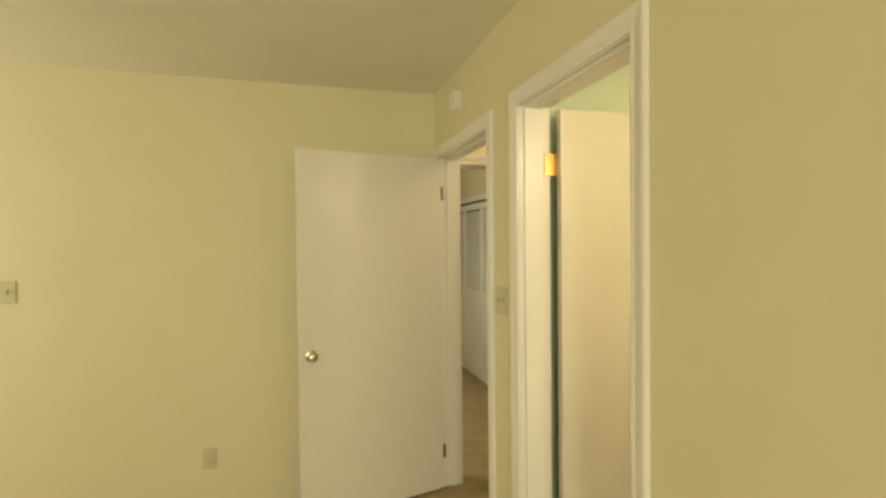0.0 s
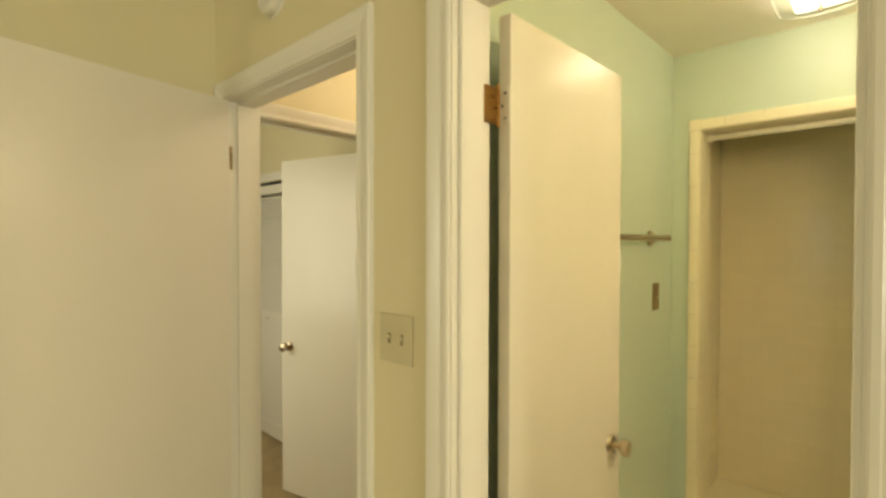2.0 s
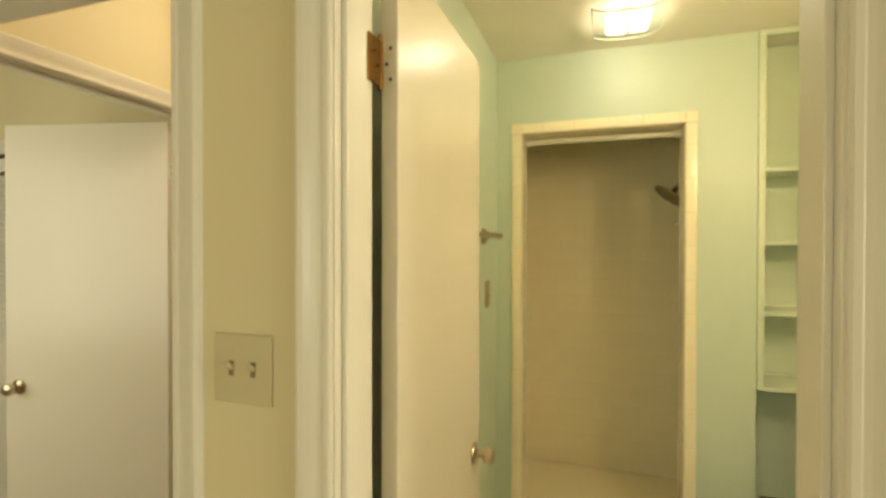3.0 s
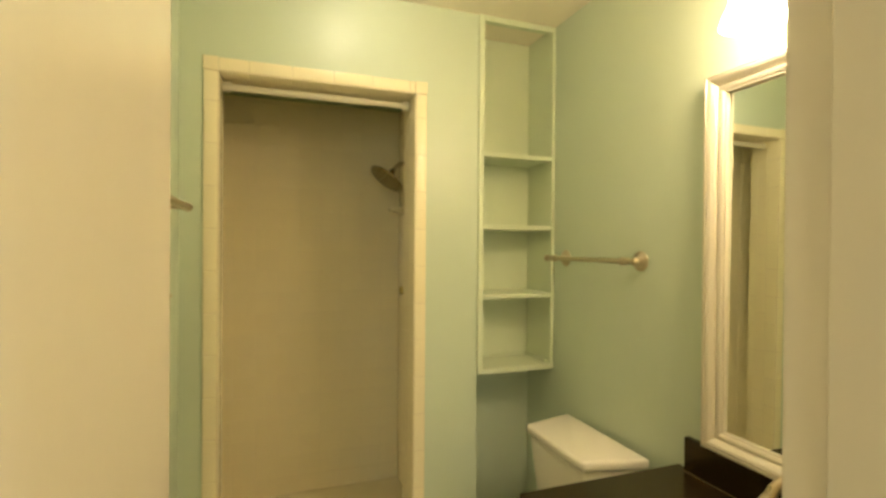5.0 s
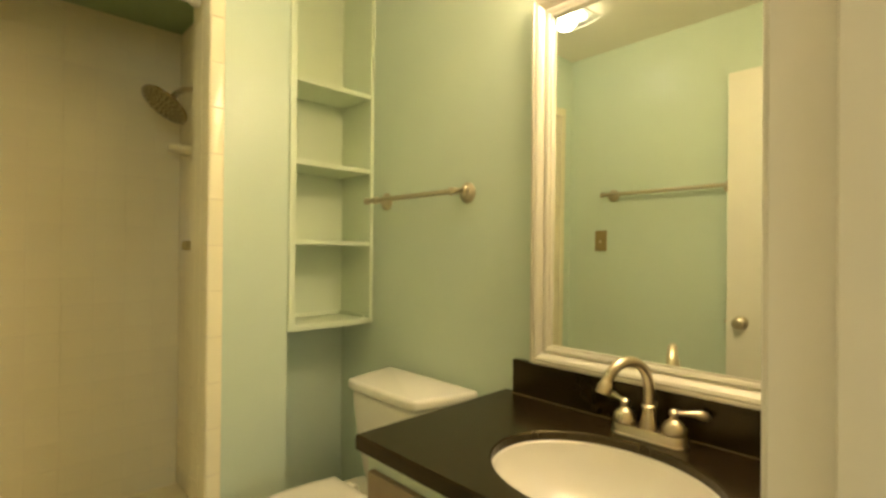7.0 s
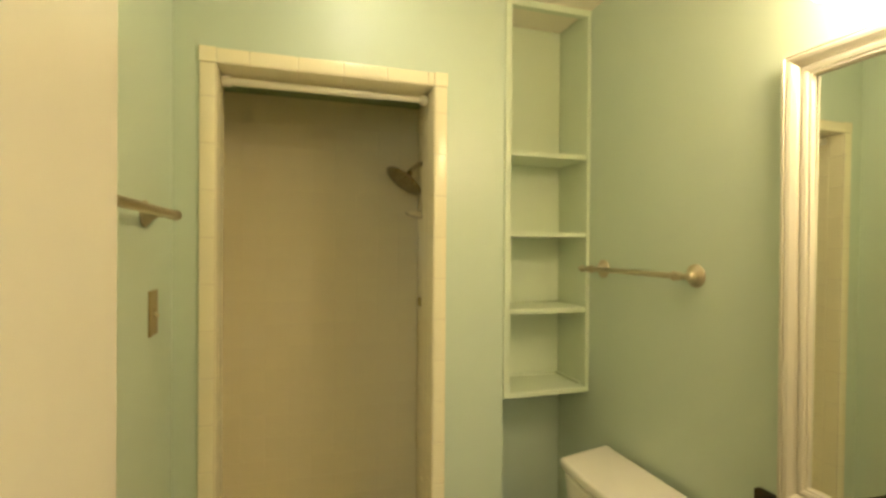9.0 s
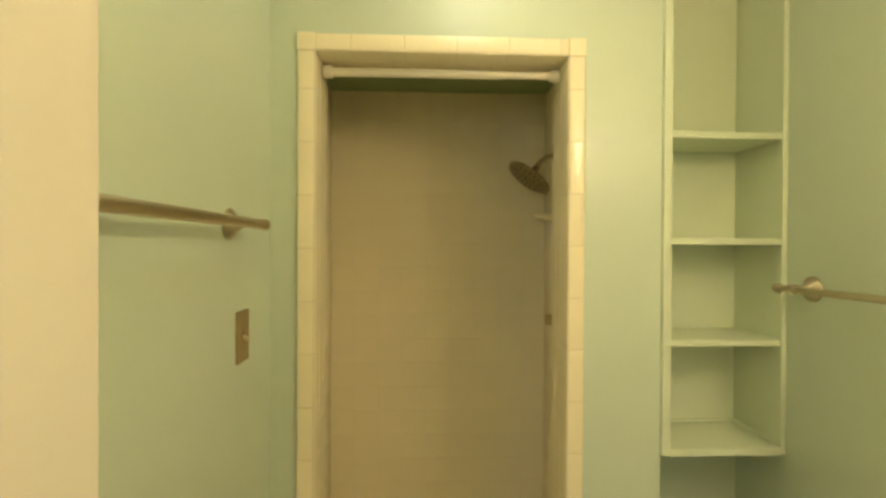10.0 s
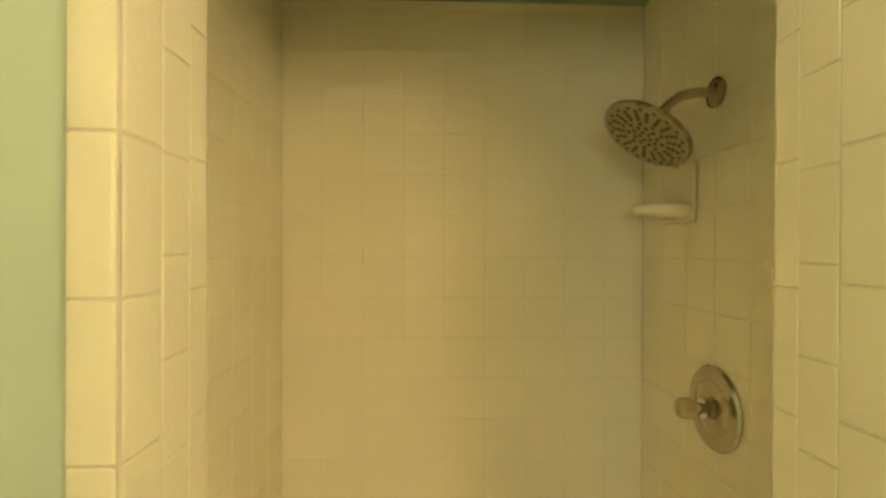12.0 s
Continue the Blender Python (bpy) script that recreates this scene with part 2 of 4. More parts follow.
# ---- the plan ----
WX, BX = 2.255, 2.390         # bedroom and bathroom faces of the wall with the two doors
BACK = 5.305                  # bedroom's end wall
BL, BR = 4.14, 2.595          # bathroom's side walls
SX = 4.00                     # bathroom face of the shower wall
HC, HB = 2.525, 2.47           # ceilings
AY0, AY1, AZ = 4.385, 5.225, 2.10   # hall doorway
BY0, BY1, BZ = 3.36, 4.045, 2.115   # bathroom doorway
CX0, CX1, CZ, CY0, CY1 = 2.404, 3.160, 2.065, 5.25, 5.355   # far room's doorway and its wall
JB = 0.02                     # jamb boards

setting("floor", fresh((-1.75, 3.47, -1.3, BR - 0.1, -0.05, 0), (-1.75, BX - 0.06, BR - 0.1, BL, -0.05, 0), (-1.75, 4.6, BL, 9.4, -0.05, 0)), CARPET, "tan cut-pile carpet", "floor")
setting("floor_bath", fresh((BX - 0.06, 5.05, BR - 0.1, BL, -0.05, 0.004)), VINYL, "pale vinyl bathroom floor, unseen, lightened to bounce light", "floor")
setting("ceiling", fresh((-1.75, WX + 0.06, -1.3, BACK + 0.06, HC, HC + 0.1)), CEIL, "off-white painted bedroom ceiling", "ceiling")
setting("ceiling_bath", fresh((WX + 0.06, 5.05, BR - 0.1, BL + 0.06, HB, HB + 0.1)), BCEIL, "cream painted bathroom ceiling", "ceiling")
setting("ceiling_hall", fresh((WX + 0.06, 4.6, BL + 0.06, CY0 + 0.05, HC + 0.002, HC + 0.1)), CEIL, "off-white hall ceiling", "ceiling")
setting("ceiling_far_room", fresh((1.2, 4.6, CY0 + 0.05, 9.4, HC + 0.004, HC + 0.1)), CEIL, "off-white ceiling of the far room", "ceiling")

H = 2.6
wall("wall_east", "x", WX, BX, [-1.3, BY0 - JB, BY1 + JB, BL + 0.055, AY0 - JB, AY1 + JB, CY0], [0, AZ + JB, BZ + JB, H],
     [(1, 0), (1, 1), (4, 0)], [CREAM, GREEN], "cream painted wall with two doorways, green on its bathroom side",
     lambda c, n: 1 if n.x > 0.5 and BR - 0.1 < c.y < BL else 0)
wall("wall_north", "y", BACK, BACK + 0.12, [-1.75, WX - 0.001], [0, H], [], CREAM, "cream painted end wall of the bedroom")
wall("wall_west", "x", -1.75, -1.6, [-1.3, 4.3, 5.2, BACK], [0, 0.8, 2.1, H], [(1, 1)], CREAM, "cream painted bedroom wall with the window")
wall("wall_south", "y", -1.3, -1.15, [-1.6, 0.2, 1.7, WX], [0, 0.8, 2.1, H], [(1, 1)], CREAM, "cream painted bedroom wall with an added, unseen window")
wall("wall_bath_left", "y", BL, BL + 0.11, [BX, 4.6], [0, H], [], [GREEN, CREAM], "seafoam green painted bathroom wall, cream on the hall side", lambda c, n: 1 if n.y > 0.5 else 0)
wall("wall_bath_right", "y", BR - 0.1, BR, [BX, 4.33], [0, H], [], GREEN, "seafoam green painted bathroom wall")
wall("wall_hall_end", "x", 4.6, 4.7, [BL + 0.11, CY0], [0, H], [], CREAM, "plain wall at the end of the hall")
wall("wall_far_room", "y", CY0, CY1, [WX, CX0 - JB, CX1 + JB, 4.6], [0, CZ + JB, H], [(1, 0)], CREAM, "cream painted hall wall with an open doorway")
CLX = 3.318
wall("wall_closet", "x", CLX, CLX + 0.1, [CY1, 6.05, 8.45, 9.4], [0, 2.025, H], [(1, 0)], CREAM, "cream wall above the louvred closet")
wall("wall_far_end", "y", 9.3, 9.4, [1.2, CLX], [0, H], [], CREAM, "plain end wall of the far room")
wall("wall_far_west", "x", 1.2, 1.3, [CY1, 5.7, 7.1, 9.3], [0, 0.8, 2.1, H], [(1, 1)], CREAM, "far room's window wall")
# shower wall with its opening, and the recess for the shelves
OY0, OY1, OZ = 3.267, 4.010, 2.09      # clear opening between the tiled jambs
NY0, NY1, NZ = 2.611, 2.952, 0.918    # clear width of the shelf recess, top of its lowest board
wall("wall_shower", "x", SX, SX + 0.158, [NY1 + 0.026, OY0 - 0.004, OY1 + 0.004, BL], [0, OZ + 0.004, H], [(1, 0)], GREEN, "seafoam green wall with the tiled shower opening")
wall("wall_recess_back", "x", 4.225, 4.33, [BR, NY1 + 0.03], [0, H], [], GREEN, "green back of the recess behind the toilet")
setting("wall_recess_side", fresh((SX + 0.158, 4.225, NY1 + 0.026, 3.10, 0, H)), GREEN, "green side of the recess behind the toilet", "wall")

# ---- door frames: jambs, stops and moulded casings ----
CASE = [(0.004, 0.0), (0.004, 0.007), (0.008, 0.010), (0.017, 0.010), (0.020, 0.008), (0.029, 0.009), (0.039, 0.012), (0.052, 0.015), (0.062, 0.016), (0.068, 0.013), (0.069, 0.0)]


def door_frame(name, axis, f0, f1, u0, u1, top, stop, sides, label):
    """Lining boards through the wall from f0 to f1, stops at the given depths, casings on the faces named in sides, with their direction and how far they stand proud."""
    t = thing(name, (f0, u0, 0) if axis == "x" else (u0, f0, 0), label, "door frame", kind="structure")

    def bx(a0, a1, b0, b1, z0, z1):
        return (a0, a1, b0, b1, z0, z1) if axis == "x" else (b0, b1, a0, a1, z0, z1)

    for b in (bx(f0, f1, u0 - JB, u0, 0, top), bx(f0, f1, u1, u1 + JB, 0, top), bx(f0, f1, u0 - JB, u1 + JB, top, top + JB)):
        part("jamb", fresh(b, bevel=0.0015), WHITE, t)
    s0, s1 = stop
    for b in (bx(s0, s1, u0, u0 + 0.011, 0, top), bx(s0, s1, u1 - 0.011, u1, 0, top), bx(s0, s1, u0 + 0.011, u1 - 0.011, top - 0.011, top)):
        part("door_stop", fresh(b, bevel=0.002), WHITE, t)
    for face, sign, proud in sides:
        place = (lambda u, v, h: (face + sign * proud * h, u, v)) if axis == "x" else (lambda u, v, h: (u, face + sign * proud * h, v))
        part("casing", sweep_frame(bmesh.new(), u0, u1, 0, top, CASE, place, False), WHITE, t, "moulded white casing")
    return t


door_frame("door_frame_1", "x", WX, BX, AY0, AY1, AZ, (WX + 0.045, BX - 0.02), [(WX, -1, 1), (BX, 1, 1)], "white painted frame with moulded casing of the hall doorway")
door_frame("door_frame_2", "x", WX, BX, BY0, BY1, BZ, (WX + 0.02, BX - 0.045), [(WX, -1, 1), (BX, 1, 0.5)], "white painted frame with moulded casing of the bathroom doorway")
door_frame("door_frame_3", "y", CY0, CY1, CX0, CX1, CZ, (CY0 + 0.03, CY1 - 0.045), [(CY0, -1, 1), (CY1, 1, 1)], "white painted frame with moulded casing of the far room")

# ---- doors ----
KNOB = [(0.0, 0.0), (0.031, 0.0), (0.032, 0.003), (0.029, 0.007), (0.014, 0.010), (0.010, 0.014), (0.010, 0.026), (0.013, 0.031), (0.022, 0.036), (0.026, 0.044), (0.0265, 0.052), (0.023, 0.060), (0.013, 0.065), (0.0, 0.066)]


def hinge(t, m, z, s, leaf_mat, plate_mat, height=0.089):
    """A butt hinge on the pose m, whose leaf's thickness goes to s * y: two plates, a knuckle and screws."""
    def slab(x0, x1, y0, y1, z0, z1):
        lo, hi = sorted((-s * y0, -s * y1))
        bm = fresh((x0, x1, lo, hi, z0, z1), bevel=0.0006)
        bm.transform(m)
        return bm

    a, b = z - height / 2, z + height / 2
    h = part("hinge", lathe(bmesh.new(), [(0, a - 0.007), (0.004, a - 0.005), (0.004, a), (0.0065, a), (0.0065, b), (0.0035, b), (0.0035, b + 0.003), (0.0055, b + 0.007), (0.0055, b + 0.011), (0, b + 0.015)], m @ pose(0, -s * 0.0015, 0), 14), leaf_mat, t, smooth=True)
    part("jamb_plate", slab(-0.052, -0.003, -0.0015, 0.0028, a, b), leaf_mat, h)
    part("door_plate", slab(0.0012, 0.003, -0.034, -0.001, a, b), plate_mat, h)
    for dz in (-0.03, 0.0, 0.03):
        part("screw", lathe(bmesh.new(), [(0, 0.0012), (0.0034, 0.001), (0.0038, 0.0)], m @ pose(0.0012, s * (0.02 if dz else 0.012), z + dz, 0, -90), 10), DARK, h)
    return h


def door(name, m, width, height, knob_z, hinge_zs, s, label, leaf_mat, plate_mat):
    """A flush slab door, its hinge pin at the origin of m, its leaf along x, its thickness to s * y."""
    t = thing(name, m, label, "door", kind="structure")
    lo, hi = sorted((0, s * 0.035))
    bm = fresh((0.003, width, lo, hi, 0.014, height), bevel=0.0015)
    bm.transform(m)
    part("leaf", bm, DOOR, t)
    for side, rx in ((hi, -90), (lo, 90)):
        part("door_knob", lathe(bmesh.new(), KNOB, m @ pose(width - 0.062, side, knob_z, rx), 36), NICKEL, t, "brushed nickel door knob", True)
    bm = fresh((width - 0.0005, width + 0.0012, lo + 0.006, hi - 0.006, knob_z - 0.028, knob_z + 0.028), bevel=0.0005)
    bm.transform(m)
    lp = part("latch_plate", bm, NICKEL, t)
    bm = fresh((width + 0.001, width + 0.011, lo + 0.012, hi - 0.012, knob_z - 0.008, knob_z + 0.008), bevel=0.003)
    bm.transform(m)
    part("latch_bolt", bm, NICKEL, lp)
    for z in hinge_zs:
        hinge(t, m, z, s, leaf_mat, plate_mat)
    return t


door("door_1", pose(WX - 0.006, AY1 - 0.006, 0, 0, 0, 192.5), 0.885, 2.09, 0.955, (1.88, 0.23), 1, "white flush bedroom door standing open beside the end wall", DARKNICK, DARKNICK)
door("door_2", pose(BX + 0.029, BY1 - 0.004, 0, 0, 0, -1.0), 0.619, 2.103, 0.90, (1.884, 0.23), -1, "white flush bathroom door standing open on brass hinges", BRASS, WHITE)
door("door_3", pose(CX1 - 0.004, CY1 + 0.006, 0, 0, 0, 102.8), 0.752, 2.045, 0.915, (1.83, 0.20), 1, "white flush door of the far room standing ajar", NICKEL, WHITE)


# ---- bedroom: window, baseboards, wall fittings ----
def window(name, m, width, height, label):
    """A sash window in its opening: frame, sash bars, panes and sill; m at the middle of its foot, y outwards."""
    t = thing(name, m, label, "window", kind="structure")
    w = width / 2
    for pn, bs in (("window_frame", [(-w, -w + 0.05, -0.03, 0.05, 0, height), (w - 0.05, w, -0.03, 0.05, 0, height), (-w + 0.05, w - 0.05, -0.03, 0.05, height - 0.05, height), (-w + 0.05, w - 0.05, -0.03, 0.05, 0, 0.05)]),
                   ("meeting_rail", [(-w + 0.05, w - 0.05, -0.02, 0.03, height / 2 - 0.02, height / 2 + 0.02)]),
                   ("window_sill", [(-w - 0.04, w + 0.04, -0.12, -0.03, -0.025, 0.0)])):
        bm = fresh(*bs, bevel=0.003)
        bm.transform(m)
        part(pn, bm, WHITE, t)
    for z0, z1 in ((0.05, height / 2 - 0.02), (height / 2 + 0.02, height - 0.05)):
        bm = fresh((-w + 0.05, w - 0.05, 0.0, 0.005, z0, z1))
        bm.transform(m)
        part("pane", bm, GLASS, t)
    return t


window("window_1", pose(-1.68, 4.75, 0.8, 0, 0, 90), 0.9, 1.3, "white framed bedroom window, out of view")
# unseen second window, added to balance brightness of end wall and door wall
window("window_3", pose(0.95, -1.22, 0.8, 0, 0, 180), 1.5, 1.3, "white framed bedroom window, out of view")
window("window_2", pose(1.25, 6.4, 0.8, 0, 0, 90), 1.4, 1.3, "white framed window of the far room")

BASE = [(0, 0), (0, 0.055), (0.006, 0.060), (0.012, 0.052), (0.013, 0.0)]


def baseboard(a, b, out, label="white painted baseboard"):
    """A moulded board along the floor from a to b, proud towards out."""
    a, b, out = Vector((*a, 0)), Vector((*b, 0)), Vector((*out, 0))
    bm = bmesh.new()
    ends = [[bm.verts.new(p + out * (o + 0.0005) + Vector((0, 0, z + 0.001))) for o, z in BASE] for p in (a, b)]
    for k in range(len(BASE) - 1):
        bm.faces.new((ends[0][k], ends[0][k + 1], ends[1][k + 1], ends[1][k]))
    for e in ends:
        bm.faces.new(e)
    bmesh.ops.recalc_face_normals(bm, faces=bm.faces)
    return setting("baseboard", bm, WHITE, label, "baseboard")


for a, b, out in (((WX, -1.15), (WX, BY0 - 0.07), (-1, 0)), ((WX, BY1 + 0.07), (WX, AY0 - 0.07), (-1, 0)), ((-1.6, -1.15), (-1.6, BACK), (1, 0)),
                  ((BX, BL), (SX, BL), (0, -1)), ((BX + 0.02, BL + 0.11), (4.6, BL + 0.11), (0, 1)), ((CX1 + 0.071, CY0), (4.6, CY0), (0, -1)), ((1.3, 9.3), (CLX, 9.3), (0, -1)), ((CLX, CY1), (CLX, 6.0), (-1, 0))):
    baseboard(a, b, out)


def plate(name, m, gangs, plate_mat, toggle_mat, label, category="light switch", up=True, outlet=False, size=(0.072, 0.118)):
    """A wall plate on the pose m (z out of the wall, y up): bevelled plate, screws, and toggles or sockets."""
    w, h = size[0] + 0.046 * (gangs - 1), size[1]
    t = thing(name, m, label, category)
    bm = fresh((-w / 2, w / 2, -h / 2, h / 2, 0.0005, 0.0055), bevel=0.0022)
    bm.transform(m)
    part("cover_plate", bm, plate_mat, t)
    for g in range(gangs):
        x = (g - (gangs - 1) / 2) * 0.046
        if outlet:
            for y in (-0.019, 0.019):
                o = part("socket", lathe(bmesh.new(), [(0.0165, 0.0), (0.0165, 0.0072), (0.015, 0.0078), (0, 0.0078)], m @ pose(x, y, 0.003), 24), toggle_mat, t)
                for sx in (-0.006, 0.006):
                    bm = fresh((x + sx - 0.0011, x + sx + 0.0011, y - 0.001, y + 0.007, 0.0105, 0.0115))
                    bm.transform(m)
                    part("slot", bm, DARK, o)
            marks = (0.0,)
        else:
            bm = fresh((x - 0.005, x + 0.005, -0.013, 0.013, 0.005, 0.0062))
            bm.transform(m)
            part("toggle_slot", bm, SLOT, t)
            bm = fresh((-0.0038, 0.0038, -0.004, 0.004, 0, 0.017), bevel=0.0015)
            bm.transform(m @ pose(x, 0, 0.0035, -35 if up else 35))
            part("toggle", bm, toggle_mat, t, "small toggle lever")
            marks = (-0.030, 0.030)
        for y in marks:
            part("screw", lathe(bmesh.new(), [(0, 0.0012), (0.0028, 0.0008), (0.003, 0)], m @ pose(x, y, 0.0055), 12), plate_mat if plate_mat is PLATE else IVORY, t)
    return t


ON_X = Matrix(((0, 0, -1, 0), (-1, 0, 0, 0), (0, 1, 0, 0), (0, 0, 0, 1)))      # on a wall that faces -x
ON_Y = Matrix(((1, 0, 0, 0), (0, 0, -1, 0), (0, 1, 0, 0), (0, 0, 0, 1)))      # on a wall that faces -y
OFF_Y = Matrix(((-1, 0, 0, 0), (0, 0, 1, 0), (0, 1, 0, 0), (0, 0, 0, 1)))     # on a wall that faces +y
plate("light_switch", Matrix.Translation((WX, 4.226, 1.316)) @ ON_X, 2, IVORY, IVORY, "ivory double toggle switch plate between the two doorways", size=(0.074, 0.122))
plate("light_switch", Matrix.Translation((-0.055, BACK, 1.335)) @ ON_Y, 1, IVORY, IVORY, "ivory single switch plate on the cream end wall")
plate("wall_outlet", Matrix.Translation((0.885, BACK, 0.335)) @ ON_Y, 1, IVORY, IVORY, "ivory double socket low on the cream end wall", "outlet", outlet=True)

sd = thing("smoke_detector", Matrix.Translation((WX, 4.83, 2.36)) @ ON_X, "round white smoke detector on the cream wall", "smoke detector")
part("mounting_base", lathe(bmesh.new(), [(0, 0.0), (0.068, 0.0), (0.068, 0.009), (0.064, 0.011)], sd.matrix_basis, 48), PLASTIC, sd, smooth=True)
part("cover", lathe(bmesh.new(), [(0.062, 0.011), (0.063, 0.022), (0.058, 0.032), (0.045, 0.036), (0.044, 0.034), (0.040, 0.034), (0.039, 0.037), (0, 0.038)], sd.matrix_basis, 48), PLASTIC, sd, smooth=True)
part("test_button", lathe(bmesh.new(), [(0.010, 0.037), (0.010, 0.040), (0, 0.0408)], sd.matrix_basis @ pose(0.014, 0.012, 0), 20), PLASTIC, sd)

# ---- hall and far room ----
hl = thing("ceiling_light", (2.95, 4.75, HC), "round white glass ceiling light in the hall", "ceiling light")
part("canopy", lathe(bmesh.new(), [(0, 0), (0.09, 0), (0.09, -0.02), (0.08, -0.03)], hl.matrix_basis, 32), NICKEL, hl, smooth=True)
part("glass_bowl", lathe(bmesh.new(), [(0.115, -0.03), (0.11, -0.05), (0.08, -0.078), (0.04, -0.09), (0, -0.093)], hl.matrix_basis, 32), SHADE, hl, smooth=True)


def louvre_door(m, width, height, label, group):
    """One leaf of a bifold closet door: stiles, rails, tilted slats over a plain lower panel, a small knob; m at its foot, leaf along x."""
    t = thing("closet_door", m, label, "closet door", group)
    for n, b in (("stile", (0, 0.045, 0, 0.028, 0.01, height)), ("stile", (width - 0.045, width, 0, 0.028, 0.01, height)), ("rail", (0.045, width - 0.045, 0, 0.028, height - 0.07, height)), ("rail", (0.045, width - 0.045, 0, 0.028, 0.01, 0.12)), ("rail", (0.045, width - 0.045, 0, 0.028, 0.90, 1.0)), ("lower_panel", (0.045, width - 0.045, 0.008, 0.02, 0.12, 0.90))):
        bm = fresh(b, bevel=0.0015)
        bm.transform(m)
        part(n, bm, WHITE, t)
    part("knob", lathe(bmesh.new(), [(0.008, 0.0), (0.007, 0.012), (0.014, 0.018), (0.015, 0.025), (0.009, 0.031), (0, 0.032)], m @ pose(width / 2, 0.028, 0.95, -90), 20), WHITE, t, smooth=True)
    shared = None
    for k in range(40):
        z = 1.012 + 0.026 * k
        if z > height - 0.078:
            break
        if shared is None:
            ob = part("slat", fresh((0.046, width - 0.046, -0.0185, 0.0185, -0.003, 0.003)), WHITE, t)
            shared = ob.data
        else:
            ob = new("slat", shared)
            ob.parent, ob.matrix_parent_inverse = t, m.inverted()
        ob.matrix_basis = m @ pose(0, 0.014, z, -48)
    return t


for k in range(4):
    louvre_door(pose(CLX + 0.02, 6.06 + 0.598 * k, 0, 0, 0, 90) @ pose(0, 0, 0), 0.5965, 1.998, "white louvred bifold closet door", "closet doors")
ct = thing("door_frame_4", (CLX, 6.05, 0), "white casing and track over the louvred closet", "door frame", kind="structure")
part("casing", sweep_frame(bmesh.new(), 6.05, 8.45, 0, 2.025, CASE, lambda u, v, h: (CLX - h, u, v), False), WHITE, ct)
part("track", fresh((CLX + 0.01, CLX + 0.05, 6.05, 8.45, 2.003, 2.025)), DARK, ct, "dark sliding track")
wall("wall_closet_back", "x", 4.0, 4.1, [5.9, 8.6], [0, H], [], CREAM, "plain back of the closet")

# ---- bathroom: shelves in the recess ----
SHX = 4.225 - 0.002
sh = thing("recessed_shelves", (SX, (NY0 + NY1) / 2, NZ), "pale green painted open shelves recessed over the toilet, empty", "shelves")
part("stile", fresh((SX - 0.012, SX + 0.02, NY1, NY1 + 0.026, NZ - 0.02, HB - 0.001), bevel=0.0015), SHELF, sh)
part("stile", fresh((SX - 0.012, SX + 0.02, BR + 0.001, NY0, NZ - 0.02, HB - 0.001), bevel=0.0015), SHELF, sh)
part("top_rail", fresh((SX - 0.012, SX + 0.02, NY0, NY1, HB - 0.026, HB - 0.001), bevel=0.0015), SHELF, sh)
part("side_panel", fresh((SX + 0.02, SHX, NY1, NY1 + 0.024, NZ - 0.018, HB - 0.001)), SHELF, sh)
part("side_panel", fresh((SX + 0.02, SHX, BR + 0.001, NY0 - 0.003, NZ - 0.018, HB - 0.001)), SHELF, sh)
part("back_panel", fresh((SHX - 0.008, SHX, NY0 - 0.003, NY1, NZ, HB - 0.001)), SHELF, sh)
part("bottom_board", fresh((SX - 0.012, SHX, NY0 - 0.0, NY1, NZ - 0.022, NZ), bevel=0.0015), SHELF, sh)
for z in (1.873, 1.553, 1.245):
    part("shelf", fresh((SX - 0.006, SHX - 0.008, NY0 - 0.002, NY1 + 0.0, z - 0.019, z), bevel=0.0015), SHELF, sh)
part("bottom_cove", fresh((SX + 0.02, SHX - 0.008, NY0 - 0.002, NY0 + 0.012, NZ, NZ + 0.012), (SHX - 0.02, SHX - 0.008, NY0 + 0.012, NY1, NZ, NZ + 0.012), bevel=0.003), SHELF, sh)


# ---- towel bars ----
def towel_bar(m, length, over, label, r=0.0092, collars=True):
    """A brushed nickel bar on two posts; m at the middle on the wall, x along the bar, z out of the wall."""
    t = thing("towel_bar", m, label, "towel bar", "towel bars")
    for sgn in (-1, 1):
        x = sgn * length / 2
        f = part("post", lathe(bmesh.new(), [(0, 0.0), (0.034, 0.0), (0.036, 0.003), (0.035, 0.007), (0.031, 0.009), (0.028, 0.013), (0.022, 0.016), (0.014, 0.024), (0.0085, 0.034), (0.0085, 0.052), (0.012, 0.058), (0.013, 0.068), (0.010, 0.078), (0, 0.080)], m @ pose(x, 0, 0), 32), NICKEL, t, smooth=True)
        part("end_knob", lathe(bmesh.new(), [(r, 0.0), (r - 0.0005, over - 0.018), (0.012, over - 0.014), (0.0145, over - 0.004), (0.012, over + 0.007), (0.006, over + 0.011), (0, over + 0.0115)], m @ pose(x, 0, 0.068, 0, 90 * sgn), 24), NICKEL, f, smooth=True)
        if collars:
            part("collar", lathe(bmesh.new(), [(0.009, 0.004), (0.0135, 0.008), (0.015, 0.016), (0.0125, 0.024), (0.009, 0.027)], m @ pose(x, 0, 0.068, 0, -90 * sgn), 24), NICKEL, f, smooth=True)
    part("bar", lathe(bmesh.new(), [(r, -length / 2), (r, length / 2)], m @ pose(0, 0, 0.068, 0, 90), 24), NICKEL, t, smooth=True)
    return t


